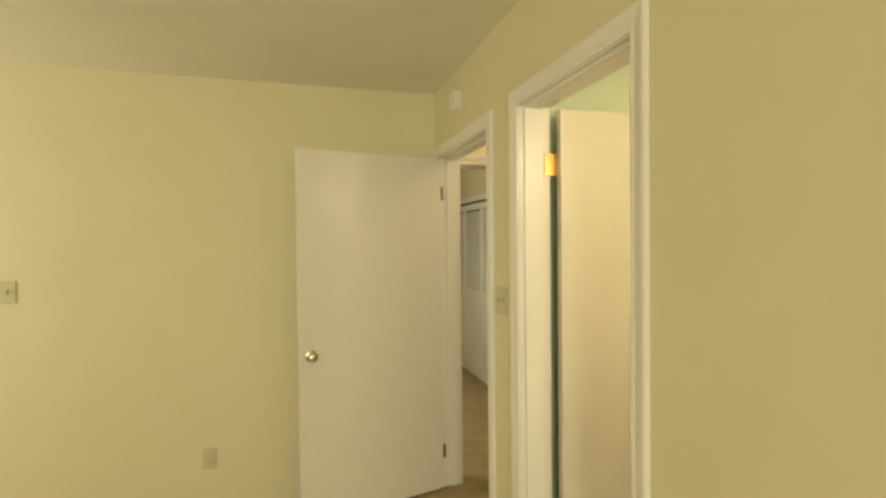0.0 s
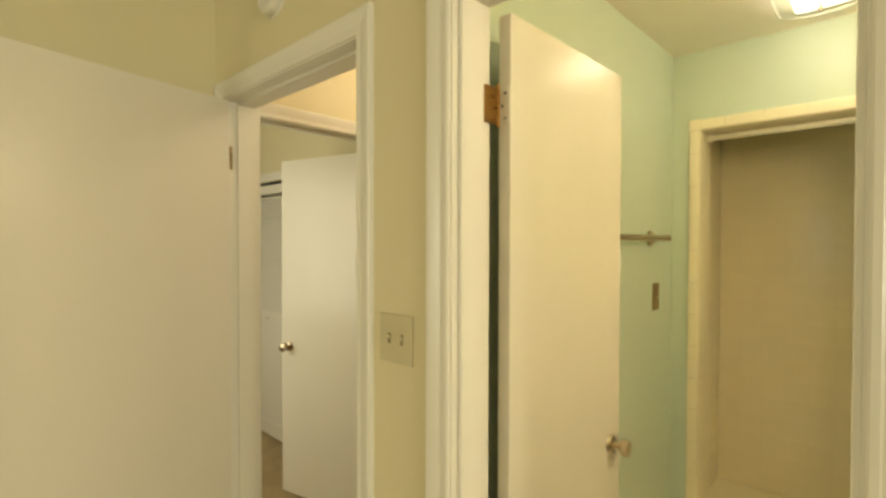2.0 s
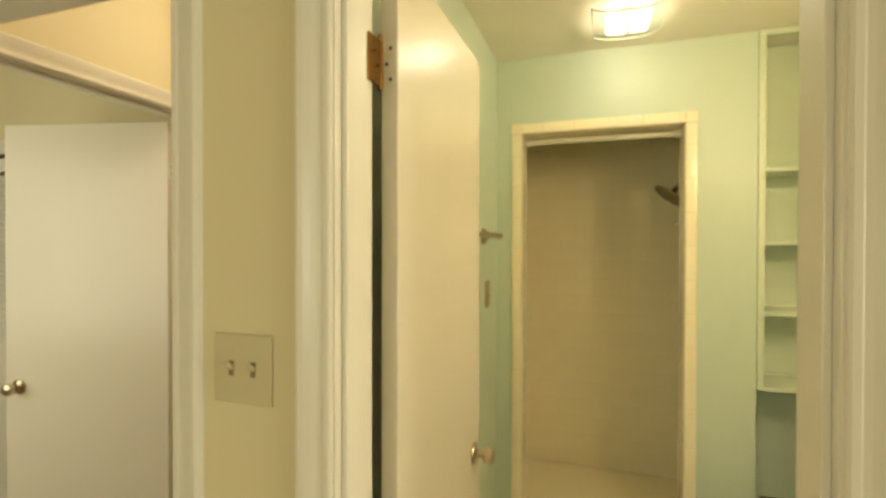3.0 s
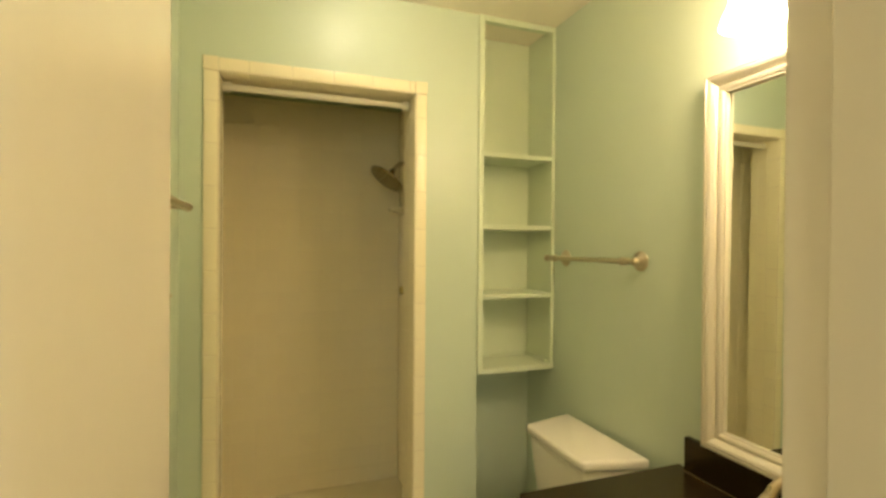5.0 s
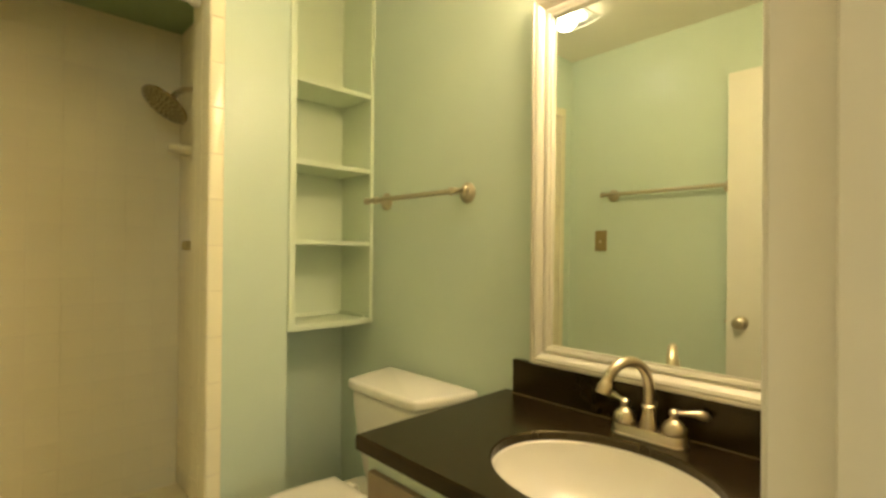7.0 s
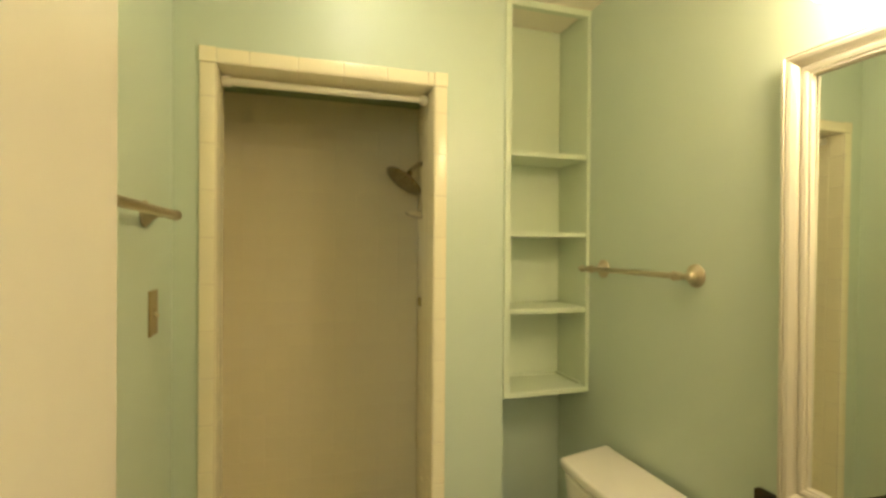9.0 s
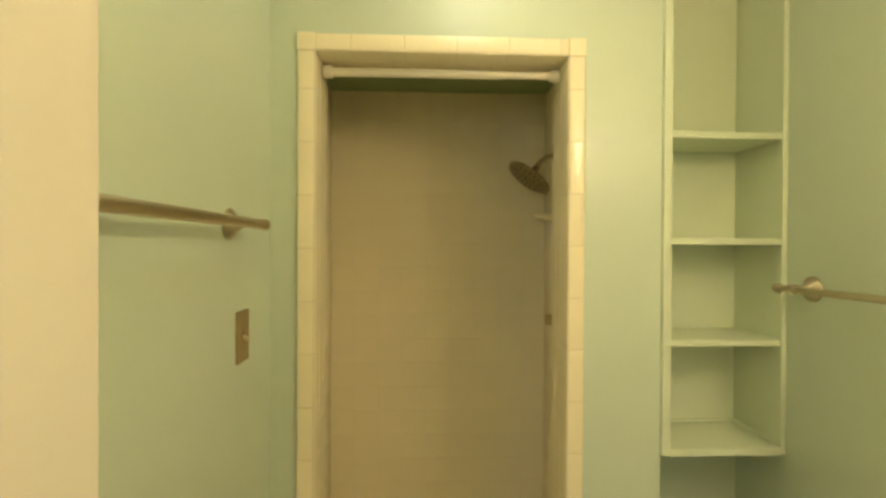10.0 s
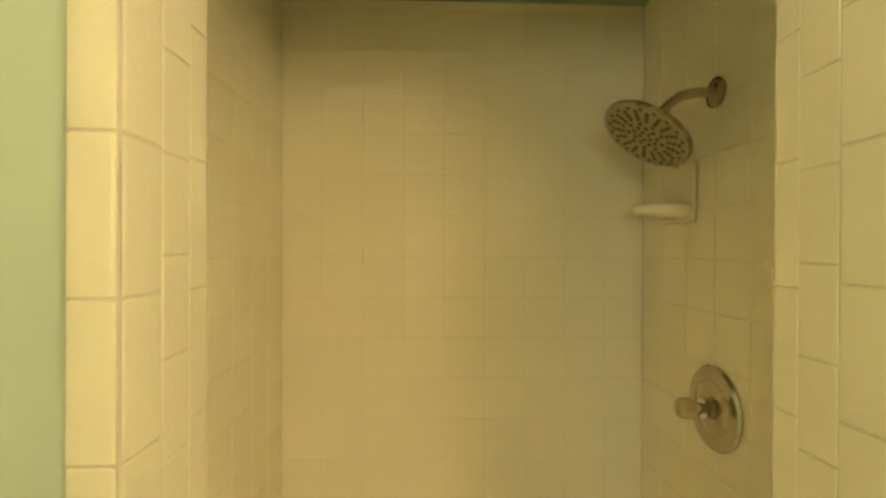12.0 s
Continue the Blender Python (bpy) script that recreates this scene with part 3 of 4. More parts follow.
towel_bar(Matrix.Translation((3.381, BL, 1.573)) @ ON_Y, 0.634, 0.042, "long brushed nickel towel bar on the green wall behind the door", 0.0112, False)
towel_bar(Matrix.Translation((3.661, BR, 1.409)) @ OFF_Y, 0.458, 0.05, "short brushed nickel towel bar on the green wall over the toilet")
plate("light_switch", Matrix.Translation((3.778, BL, 1.302)) @ ON_Y, 1, PLATE, IVORY, "antique brass switch plate with an ivory toggle on the green wall", up=False, size=(0.078, 0.126))

# ---- vanity: cabinet, top, basin, faucet ----
VX0, VX1, VY, VZ = BX + 0.002, 3.260, 3.166, 0.768
vc = thing("vanity_cabinet", ((VX0 + VX1) / 2, 2.87, 0), "taupe painted vanity cabinet under the black top", "cabinet")
CF = VY - 0.03
part("body", fresh((VX0, VX0 + 0.018, BR + 0.002, CF - 0.018, 0.09, VZ - 0.03), (VX1 - 0.03, VX1 - 0.012, BR + 0.002, CF - 0.018, 0.0, VZ - 0.03), (VX0 + 0.018, VX1 - 0.03, BR + 0.002, CF - 0.06, 0.09, 0.108)), SHELF, vc, "pale carcass")
part("face_frame", fresh((VX0, VX1 - 0.012, CF - 0.018, CF, VZ - 0.09, VZ - 0.03), (VX0, VX0 + 0.04, CF - 0.018, CF, 0.09, VZ - 0.09), (VX1 - 0.052, VX1 - 0.012, CF - 0.018, CF, 0.09, VZ - 0.09), (VX0 + 0.04, VX1 - 0.052, CF - 0.018, CF, 0.09, 0.12)), SHELF, vc)
part("toe_board", fresh((VX0, VX1 - 0.03, CF - 0.075, CF - 0.062, 0.0, 0.09)), CAB, vc)
for a, b in ((VX0 + 0.02, (VX0 + VX1) / 2 - 0.008), ((VX0 + VX1) / 2 - 0.004, VX1 - 0.035)):
    d = part("cabinet_door", fresh((a, b, CF + 0.001, CF + 0.02, 0.105, VZ - 0.078), bevel=0.003), CAB, vc, "taupe door")
    part("raised_panel", fresh((a + 0.06, b - 0.06, CF + 0.02, CF + 0.024, 0.165, VZ - 0.14), bevel=0.0035), CAB, d)
    kx = b - 0.03 if a < 2.6 else a + 0.03
    ex = a - 0.004 if a < 2.6 else b + 0.004
    for z in (0.20, VZ - 0.125):
        part("hinge", lathe(bmesh.new(), [(0, z - 0.024), (0.006, z - 0.023), (0.0065, z), (0.006, z + 0.023), (0, z + 0.024)], pose(ex, CF + 0.008, 0), 14), PLATE, d, smooth=True)
    part("handle", lathe(bmesh.new(), [(0.006, 0), (0.005, 0.012), (0.013, 0.018), (0.014, 0.024), (0, 0.028)], pose(kx, CF + 0.02, VZ - 0.14, -90), 20), NICKEL, d, smooth=True)

# worktop with an oval cut-out
SKX, SKY, RX, RY = 2.768, 2.917, 0.232, 0.188
top = thing("countertop", (2.8, 2.9, VZ - 0.03), "black laminate vanity top with an oval basin cut-out", "countertop")
bm = bmesh.new()
N = 64


def oval(rx, ry, z):
    return [bm.verts.new((SKX + rx * math.cos(2 * math.pi * k / N), SKY + ry * math.sin(2 * math.pi * k / N), z)) for k in range(N)]


def outer(d, z):
    """The worktop's edge, drawn in by d, met by rays from the basin's middle."""
    out, x0, x1, y0, y1 = [], VX0 + d * 0, VX1 - d, BR + 0.001, VY - d
    for k in range(N):
        c, s = math.cos(2 * math.pi * k / N), math.sin(2 * math.pi * k / N)
        f = min(((x1 if c > 0 else x0) - SKX) / c if abs(c) > 1e-6 else 9, ((y1 if s > 0 else y0) - SKY) / s if abs(s) > 1e-6 else 9)
        out.append(bm.verts.new((SKX + f * c, SKY + f * s, z)))
    for cx, cy in ((x0, y0), (x0, y1), (x1, y0), (x1, y1)):
        near = min(out, key=lambda v: (v.co.x - cx) ** 2 + (v.co.y - cy) ** 2)
        near.co.x, near.co.y = cx, cy
    return out


loops = [oval(RX, RY, VZ - 0.022), oval(RX, RY, VZ - 0.004), oval(RX + 0.004, RY + 0.004, VZ), outer(0.004, VZ), outer(0.0, VZ - 0.004), outer(0.0, VZ - 0.036), outer(0.012, VZ - 0.036)]
for a, b in zip(loops, loops[1:]):
    for k in range(N):
        bm.faces.new((a[k], a[(k + 1) % N], b[(k + 1) % N], b[k]))
bmesh.ops.recalc_face_normals(bm, faces=bm.faces)
part("slab", bm, COUNTER, top)
part("backsplash", fresh((VX0, 3.217, BR + 0.0005, BR + 0.022, VZ, 0.872), bevel=0.002), COUNTER, top, "black backsplash")
bm = bmesh.new()
tube(bm, [(VX0, BR + 0.024, VZ + 0.001), (3.217, BR + 0.024, VZ + 0.001)], 0.0014, 8)
part("caulk_line", bm, SLOT, top)
basin = thing("basin", (SKX, SKY, VZ - 0.17), "white oval porcelain basin set under the black top", "sink")
bm = bmesh.new()
rings = []
for f, z in ((1.05, -0.0225), (0.985, -0.0225), (0.965, -0.026), (0.955, -0.045), (0.89, -0.085), (0.78, -0.118), (0.58, -0.142), (0.32, -0.155), (0.12, -0.16)):
    rings.append(oval((RX + 0.004) * f, (RY + 0.004) * f, VZ + z))
for a, b in zip(rings, rings[1:]):
    for k in range(N):
        bm.faces.new((a[k], a[(k + 1) % N], b[(k + 1) % N], b[k]))
bm.faces.new(rings[-1])
bmesh.ops.recalc_face_normals(bm, faces=bm.faces)
part("bowl", bm, PORC, basin, smooth=True)
part("drain", lathe(bmesh.new(), [(0.026, -0.157), (0.024, -0.154), (0.016, -0.155), (0.015, -0.152), (0, -0.150)], pose(SKX, SKY, VZ), 24), NICKEL, basin, "brushed nickel drain", True)

fx, fy = 2.770, 2.675
fc = thing("faucet", (fx, fy, VZ), "brushed nickel gooseneck faucet with two lever handles", "faucet")
bm = bmesh.new()
hull = []
for r, z in ((0.031, 0.0), (0.031, 0.004), (0.029, 0.006), (0.029, 0.019), (0.026, 0.0235), (0.020, 0.025)):
    ring = []
    for k in range(40):
        a = 2 * math.pi * k / 40
        ring.append(bm.verts.new((fx + r * math.cos(a) + (0.058 if math.cos(a) > 0 else -0.058), fy + r * math.sin(a) * 0.95, VZ + z)))
    hull.append(ring)
for a, b in zip(hull, hull[1:]):
    for k in range(40):
        bm.faces.new((a[k], a[(k + 1) % 40], b[(k + 1) % 40], b[k]))
bm.faces.new(hull[-1])
part("base_plate", bm, NICKEL, fc, smooth=True)
part("spout_base", lathe(bmesh.new(), [(0.021, 0.018), (0.020, 0.03), (0.015, 0.055), (0.0135, 0.07), (0.017, 0.073), (0.017, 0.077), (0.0125, 0.080)], pose(fx, fy, VZ), 28), NICKEL, fc, smooth=True)
pts = [(fx, fy, VZ + 0.07), (fx, fy, VZ + 0.119)] + [tuple(p) for p in arc((fx + 0.0224, fy + 0.0642, VZ + 0.119), 0.068, 180, 22, 26, (0.329, 0.944, 0), (0, 0, 1))][1:]
bm = tube(bmesh.new(), pts, [0.012] * len(pts), 20)
spout = part("spout", bm, NICKEL, fc, smooth=True)
tip, before = Vector(pts[-1]), Vector(pts[-2])
part("aerator", lathe(bmesh.new(), [(0.012, -0.004), (0.014, 0.0), (0.0165, 0.010), (0.017, 0.022), (0.0155, 0.026), (0, 0.026)], Matrix.Translation(tip) @ (tip - before).to_track_quat("Z", "Y").to_matrix().to_4x4(), 24), NICKEL, spout, smooth=True)
rod_part = part("lift_rod", tube(bmesh.new(), [(fx - 0.004, fy - 0.024, VZ + 0.022), (fx - 0.004, fy - 0.024, VZ + 0.074)], 0.003, 10), NICKEL, fc)
part("rod_knob", lathe(bmesh.new(), [(0.003, 0.070), (0.0055, 0.073), (0.0065, 0.078), (0.0045, 0.083), (0, 0.0845)], pose(fx - 0.004, fy - 0.024, VZ), 16), NICKEL, rod_part, smooth=True)
for sgn, turn in ((-1, 215), (1, 325)):
    hx = fx + sgn * 0.058
    h = part("handle", lathe(bmesh.new(), [(0.0225, 0.022), (0.0265, 0.027), (0.0275, 0.034), (0.0260, 0.042), (0.0205, 0.051), (0.0125, 0.058), (0.0085, 0.061), (0.0080, 0.065), (0.0110, 0.068), (0.0115, 0.076), (0.0075, 0.081), (0, 0.083)], pose(hx, fy, VZ), 28), NICKEL, fc, smooth=True)
    d = Vector((math.cos(radians(turn)), math.sin(radians(turn)), 0))
    c = Vector((hx, fy, VZ + 0.073))
    part("lever", tube(bmesh.new(), [c, c + d * 0.02 + Vector((0, 0, 0.0)), c + d * 0.04 + Vector((0, 0, 0.001)), c + d * 0.058 - Vector((0, 0, 0.001)), c + d * 0.07 - Vector((0, 0, 0.003)), c + d * 0.077 - Vector((0, 0, 0.004))], [0.0066, 0.0052, 0.0072, 0.0115, 0.0105, 0.004], 16), NICKEL, h, smooth=True)

# ---- mirror and the lights over it ----
MX0, MX1, MZ0, MZ1 = 2.47, 3.081, 0.936, 1.897
MXC = (MX0 + MX1) / 2
mr = thing("wall_mirror", ((MX0 + MX1) / 2, BR, MZ0), "large mirror in a moulded pale frame standing on the backsplash", "mirror")
MOULD = [(0.0, 0.006), (0.003, 0.018), (0.008, 0.018), (0.010, 0.022), (0.018, 0.025), (0.022, 0.021), (0.025, 0.021), (0.029, 0.028), (0.038, 0.036), (0.046, 0.039), (0.051, 0.036), (0.053, 0.039), (0.060, 0.038), (0.062, 0.030), (0.062, 0.0)]
part("frame", sweep_frame(bmesh.new(), MX0, MX1, MZ0, MZ1, MOULD, lambda u, v, h: (u, BR + h + 0.001, v), True), SILVER, mr, "moulded champagne frame")
bm = fresh((MX0 - 0.004 - MXC, MX1 + 0.004 - MXC, -0.004, 0.004, (MZ0 - MZ1) / 2 - 0.004, (MZ1 - MZ0) / 2 + 0.004))
bm.transform(pose(MXC, BR + 0.007, (MZ0 + MZ1) / 2, 0.42, 0, -0.6))
part("mirror_glass", bm, MIRROR, mr, "clear mirror glass")

vl = thing("vanity_light", (2.72, BR, 2.12), "brushed nickel vanity light with three frosted bell shades, lit", "wall light")
part("back_plate", fresh((2.45, 2.99, BR + 0.0005, BR + 0.022, 2.09, 2.20), bevel=0.008), NICKEL, vl)
for sx in SHADES:
    arm = part("arm", tube(bmesh.new(), [(sx, BR + 0.02, 2.15)] + [tuple(p) for p in arc((sx, BR + 0.09, 2.15), 0.04, 90, 0, 8, (0, 1, 0), (0, 0, 1))] + [(sx, 2.725, 2.12)], 0.008, 14), NICKEL, vl, smooth=True)
    part("socket", lathe(bmesh.new(), [(0, 2.142), (0.02, 2.142), (0.024, 2.115), (0.02, 2.108)], pose(sx, 2.725, 0), 24), NICKEL, arm, smooth=True)
    part("shade", lathe(bmesh.new(), [(0.024, 2.118), (0.036, 2.112), (0.046, 2.085), (0.055, 2.05), (0.068, 2.02), (0.072, 2.005), (0.069, 2.006), (0.052, 2.05), (0.043, 2.085), (0.033, 2.108)], pose(sx, 2.725, 0), 36), SHADE, arm, "glowing frosted bell shade", True)
    part("bulb", lathe(bmesh.new(), [(0, 2.10), (0.012, 2.10), (0.018, 2.085), (0.022, 2.068), (0.018, 2.052), (0, 2.046)], pose(sx, 2.725, 0), 20), BULB, arm, smooth=True)

# ceiling light: bent square glass with a lit diffuser
CLX2, CLY = 3.66, 3.533
cl = thing("ceiling_light", pose(CLX2, CLY, HB), "square bent-glass bathroom ceiling light, lit", "ceiling light")
part("canopy", lathe(bmesh.new(), [(0, 0), (0.062, 0), (0.062, -0.008), (0.05, -0.011), (0, -0.011)], cl.matrix_basis, 32), NICKEL, cl, smooth=True)
part("diffuser", fresh((CLX2 - 0.085, CLX2 + 0.085, CLY - 0.085, CLY + 0.085, HB - 0.05, HB - 0.012), bevel=0.016), BULB, cl, "glowing frosted diffuser")
bm = bmesh.new()
grid = [[None] * 9 for _ in range(9)]
for side, off in ((0, 0.0), (1, 0.005)):
    for i in range(9):
        for j in range(9):
            u, v = (i - 4) / 4, (j - 4) / 4
            grid[i][j] = bm.verts.new((CLX2 + 0.135 * u, CLY + 0.135 * v, HB - 0.066 + 0.024 * (abs(u) ** 3 + abs(v) ** 3) - off))
    for i in range(8):
        for j in range(8):
            bm.faces.new((grid[i][j], grid[i + 1][j], grid[i + 1][j + 1], grid[i][j + 1]))
bmesh.ops.recalc_face_normals(bm, faces=bm.faces)
dish = part("glass_dish", bm, GLASS, cl, "clear bent glass square", True)
# white tube added for the light that the clear glass edge catches
rim = [(i / 8 - 1, -1) for i in range(16)] + [(1, i / 8 - 1) for i in range(16)] + [(1 - i / 8, 1) for i in range(16)] + [(-1, 1 - i / 8) for i in range(17)]
part("ground_edge", tube(bmesh.new(), [(CLX2 + 0.135 * u, CLY + 0.135 * v, HB - 0.0685 + 0.024 * (abs(u) ** 3 + abs(v) ** 3)) for u, v in rim], 0.004, 8, False), PLASTIC, dish, "pale tube standing for the bright glass edge", True)
part("finial", lathe(bmesh.new(), [(0.006, -0.05), (0.006, -0.073), (0.010, -0.075), (0.007, -0.083), (0, -0.085)], cl.matrix_basis, 16), NICKEL, cl, smooth=True)

# ---- toilet ----
TX = 3.589
to = thing("toilet", (TX, 2.95, 0), "white two-piece porcelain toilet with its lid down", "toilet")


def loft(rings, cap0=True, cap1=True):
    """Skins rings of (half width, y front, y back, z, corner power) round the toilet's middle line."""
    bm, made = bmesh.new(), []
    for w, yf, yb, z, p in rings:
        ring = []
        for k in range(40):
            a = 2 * math.pi * k / 40
            c, s = math.cos(a), math.sin(a)
            ring.append(bm.verts.new((TX + w * math.copysign(abs(c) ** p, c), (yf + yb) / 2 + (yf - yb) / 2 * math.copysign(abs(s) ** p, s), z)))
        made.append(ring)
    for a, b in zip(made, made[1:]):
        for k in range(40):
            bm.faces.new((a[k], a[(k + 1) % 40], b[(k + 1) % 40], b[k]))
    if cap0:
        bm.faces.new(made[0][::-1])
    if cap1:
        bm.faces.new(made[-1])
    bmesh.ops.recalc_face_normals(bm, faces=bm.faces)
    return bm


def tapered(rings, round_off):
    """Skins rings of (half width behind, half width in front, y front, y back, z): a block wider at the wall, with a faintly bowed front."""
    bm, made = bmesh.new(), []
    for wb, wf, yf, yb, z in rings:
        front = [(-wf + 2 * wf * k / 6, yf + 0.007 * (1 - ((k - 3) / 3) ** 2)) for k in range(7)]
        made.append([bm.verts.new((TX + x, y, z)) for x, y in [(-wb, yb)] + front + [(wb, yb)]])
    n = len(made[0])
    for a, b in zip(made, made[1:]):
        for k in range(n):
            bm.faces.new((a[k], a[(k + 1) % n], b[(k + 1) % n], b[k]))
    bm.faces.new(made[0][::-1])
    bm.faces.new(made[-1])
    bmesh.ops.recalc_face_normals(bm, faces=bm.faces)
    sharp = [e for e in bm.edges if e.calc_face_angle(0) > 0.45]
    bmesh.ops.bevel(bm, geom=sharp, offset=round_off, segments=4, profile=0.5, affect="EDGES", clamp_overlap=True)
    return bm


tank = part("tank", tapered([(0.193, 0.148, 2.805, 2.645, 0.375), (0.222, 0.166, 2.830, 2.638, 0.53), (0.235, 0.179, 2.848, 2.630, 0.708)], 0.022), PORC, to, smooth=True)
part("tank_lid", tapered([(0.241, 0.186, 2.857, 2.622, 0.7085), (0.241, 0.186, 2.857, 2.622, 0.746)], 0.013), PORC, tank, smooth=True)
part("bowl", loft([(0.11, 3.18, 2.80, 0.0, 0.6), (0.115, 3.20, 2.78, 0.03, 0.6), (0.10, 3.16, 2.74, 0.13, 0.7), (0.135, 3.26, 2.70, 0.25, 0.75), (0.175, 3.315, 2.68, 0.345, 0.8), (0.185, 3.325, 2.66, 0.385, 0.8)]), PORC, to, smooth=True)


def d_shape(rings):
    """Skins rings of (grow, z): a seat's outline, straight behind and rounded in front."""
    bm, made = bmesh.new(), []
    for g, z in rings:
        ring = [(0.164 + g, 2.917 - g), (0.180 + g, 3.0)] + [((0.188 + g) * math.cos(math.pi * k / 30), 3.09 + (0.25 + g) * math.sin(math.pi * k / 30)) for k in range(31)] + [(-0.180 - g, 3.0), (-0.164 - g, 2.917 - g)]
        made.append([bm.verts.new((TX + x, y, z)) for x, y in ring])
    n = len(made[0])
    for a, b in zip(made, made[1:]):
        for k in range(n):
            bm.faces.new((a[k], a[(k + 1) % n], b[(k + 1) % n], b[k]))
    bm.faces.new(made[0][::-1])
    bm.faces.new(made[-1])
    bmesh.ops.recalc_face_normals(bm, faces=bm.faces)
    return bm


part("seat", d_shape([(-0.003, 0.386), (0.0, 0.389), (0.0, 0.401), (-0.003, 0.404)]), PORC, to, "white seat", True)
part("seat_lid", d_shape([(-0.003, 0.405), (0.001, 0.408), (0.001, 0.418), (-0.002, 0.422), (-0.008, 0.425), (-0.03, 0.427)]), PORC, to, "white closed lid", True)
for sgn in (-1, 1):
    part("seat_hinge", lathe(bmesh.new(), [(0, -0.02), (0.011, -0.02), (0.012, 0.0), (0.011, 0.02), (0, 0.02)], pose(TX + sgn * 0.075, 2.905, 0.413, 0, 90), 16), PLASTIC, to, smooth=True)
part("supply_valve", tube(bmesh.new(), [(TX - 0.19, BR + 0.001, 0.16), (TX - 0.19, 2.66, 0.16), (TX - 0.18, 2.69, 0.22), (TX - 0.16, 2.70, 0.378)], [0.010, 0.010, 0.006, 0.006], 12), CHROME, to, smooth=True)

# ---- shower: rod, head, valve, corner shelf ----
RODX, RODZ = 4.085, 2.062
rod = thing("curtain_rod", (RODX, 3.64, RODZ), "white tension shower rod across the top of the opening", "shower rod")
part("outer_tube", lathe(bmesh.new(), [(0.0135, 3.45), (0.0135, OY1 - 0.02)], Matrix(((1, 0, 0, RODX), (0, 0, 1, 0), (0, -1, 0, RODZ), (0, 0, 0, 1))), 24), PLASTIC, rod, smooth=True)
part("inner_tube", lathe(bmesh.new(), [(0.0115, OY0 + 0.02), (0.0115, 3.46)], Matrix(((1, 0, 0, RODX), (0, 0, 1, 0), (0, -1, 0, RODZ), (0, 0, 0, 1))), 24), PLASTIC, rod, smooth=True)
for y0, y1 in ((OY0 + 0.0045, OY0 + 0.032), (OY1 - 0.032, OY1 - 0.0045)):
    part("end_cap", lathe(bmesh.new(), [(0, y0), (0.019, y0), (0.0195, (y0 + y1) / 2), (0.017, y1), (0, y1)], Matrix(((1, 0, 0, RODX), (0, 0, 1, 0), (0, -1, 0, RODZ), (0, 0, 0, 1))), 24), PLASTIC, rod, smooth=True)

SY0, SY1, SB, SC = 3.100, 4.135, 4.915, 2.270     # shower's inner faces and ceiling
hx, hz = 4.555, 1.903
sw = thing("rain_shower", (hx, SY0, hz), "aged nickel rain shower head on a curved arm", "shower head")
part("wall_flange", lathe(bmesh.new(), [(0, 0.008), (0.012, 0.016), (0.026, 0.010), (0.032, 0.004), (0.033, 0.0085)][1:], Matrix.Translation((hx, SY0, hz)) @ OFF_Y, 28), DARKNICK, sw, smooth=True)
apts = [(hx, SY0 + 0.004, hz), (hx, SY0 + 0.05, hz - 0.001), (hx, SY0 + 0.085, hz - 0.009), (hx, SY0 + 0.111, hz - 0.029), (hx, SY0 + 0.129, hz - 0.053)]
part("arm", tube(bmesh.new(), apts, 0.0105, 20), NICKEL, sw, smooth=True)
hn = Vector((-0.12, 0.60, -0.79)).normalized()
hm = Matrix.Translation(Vector(apts[-1])) @ hn.to_track_quat("Z", "Y").to_matrix().to_4x4()
NOZZLE = mat("brown_rubber_nozzle", (0.11, 0.085, 0.04), 0.6, spread=0.1)
FACE = mat("dull_spray_face", (0.38, 0.34, 0.19), 0.33, metal=0.7, spread=0.12, scale=30, grain=260, bump=0.0006)
head = part("head", lathe(bmesh.new(), [(0.012, -0.006), (0.015, 0.0), (0.016, 0.010), (0.013, 0.014), (0.020, 0.022), (0.032, 0.032), (0.062, 0.041), (0.092, 0.046), (0.099, 0.050), (0.098, 0.056), (0.094, 0.058)], hm, 48), DARKNICK, sw, smooth=True)
part("face_plate", lathe(bmesh.new(), [(0.094, 0.0575), (0.092, 0.0585), (0.064, 0.0575), (0.05, 0.0583), (0.03, 0.0575), (0, 0.0583)], hm, 48), FACE, head, "dull brass-grey spray face", True)
nozzle = None
for ring_r, count, half in ((0.012, 5, 0), (0.026, 9, 0), (0.039, 9, 1), (0.052, 18, 0), (0.063, 18, 0), (0.074, 18, 0), (0.083, 18, 1)):
    for k in range(count):
        a = 2 * math.pi * (k + 0.5 * half) / count
        if nozzle is None:
            nozzle = part("nozzle", lathe(bmesh.new(), [(0.0046, 0.0), (0.0042, 0.0022), (0, 0.0026)], Matrix(), 8), NOZZLE, head)
            o = nozzle
        else:
            o = new("nozzle", nozzle.data)
            o.parent = head
        o.matrix_basis = hm @ pose(ring_r * math.cos(a), ring_r * math.sin(a), 0.0575)
part("arm_collar", lathe(bmesh.new(), [(0.0105, -0.020), (0.0125, -0.019), (0.0125, -0.011), (0.0105, -0.010)], hm, 24), CHROME, sw, "bright collar", True)
part("spray_tab", tube(bmesh.new(), [hm @ Vector((0, -0.088, 0.052)), hm @ Vector((0, -0.102, 0.060))], [0.005, 0.004], 10), DARKNICK, head)

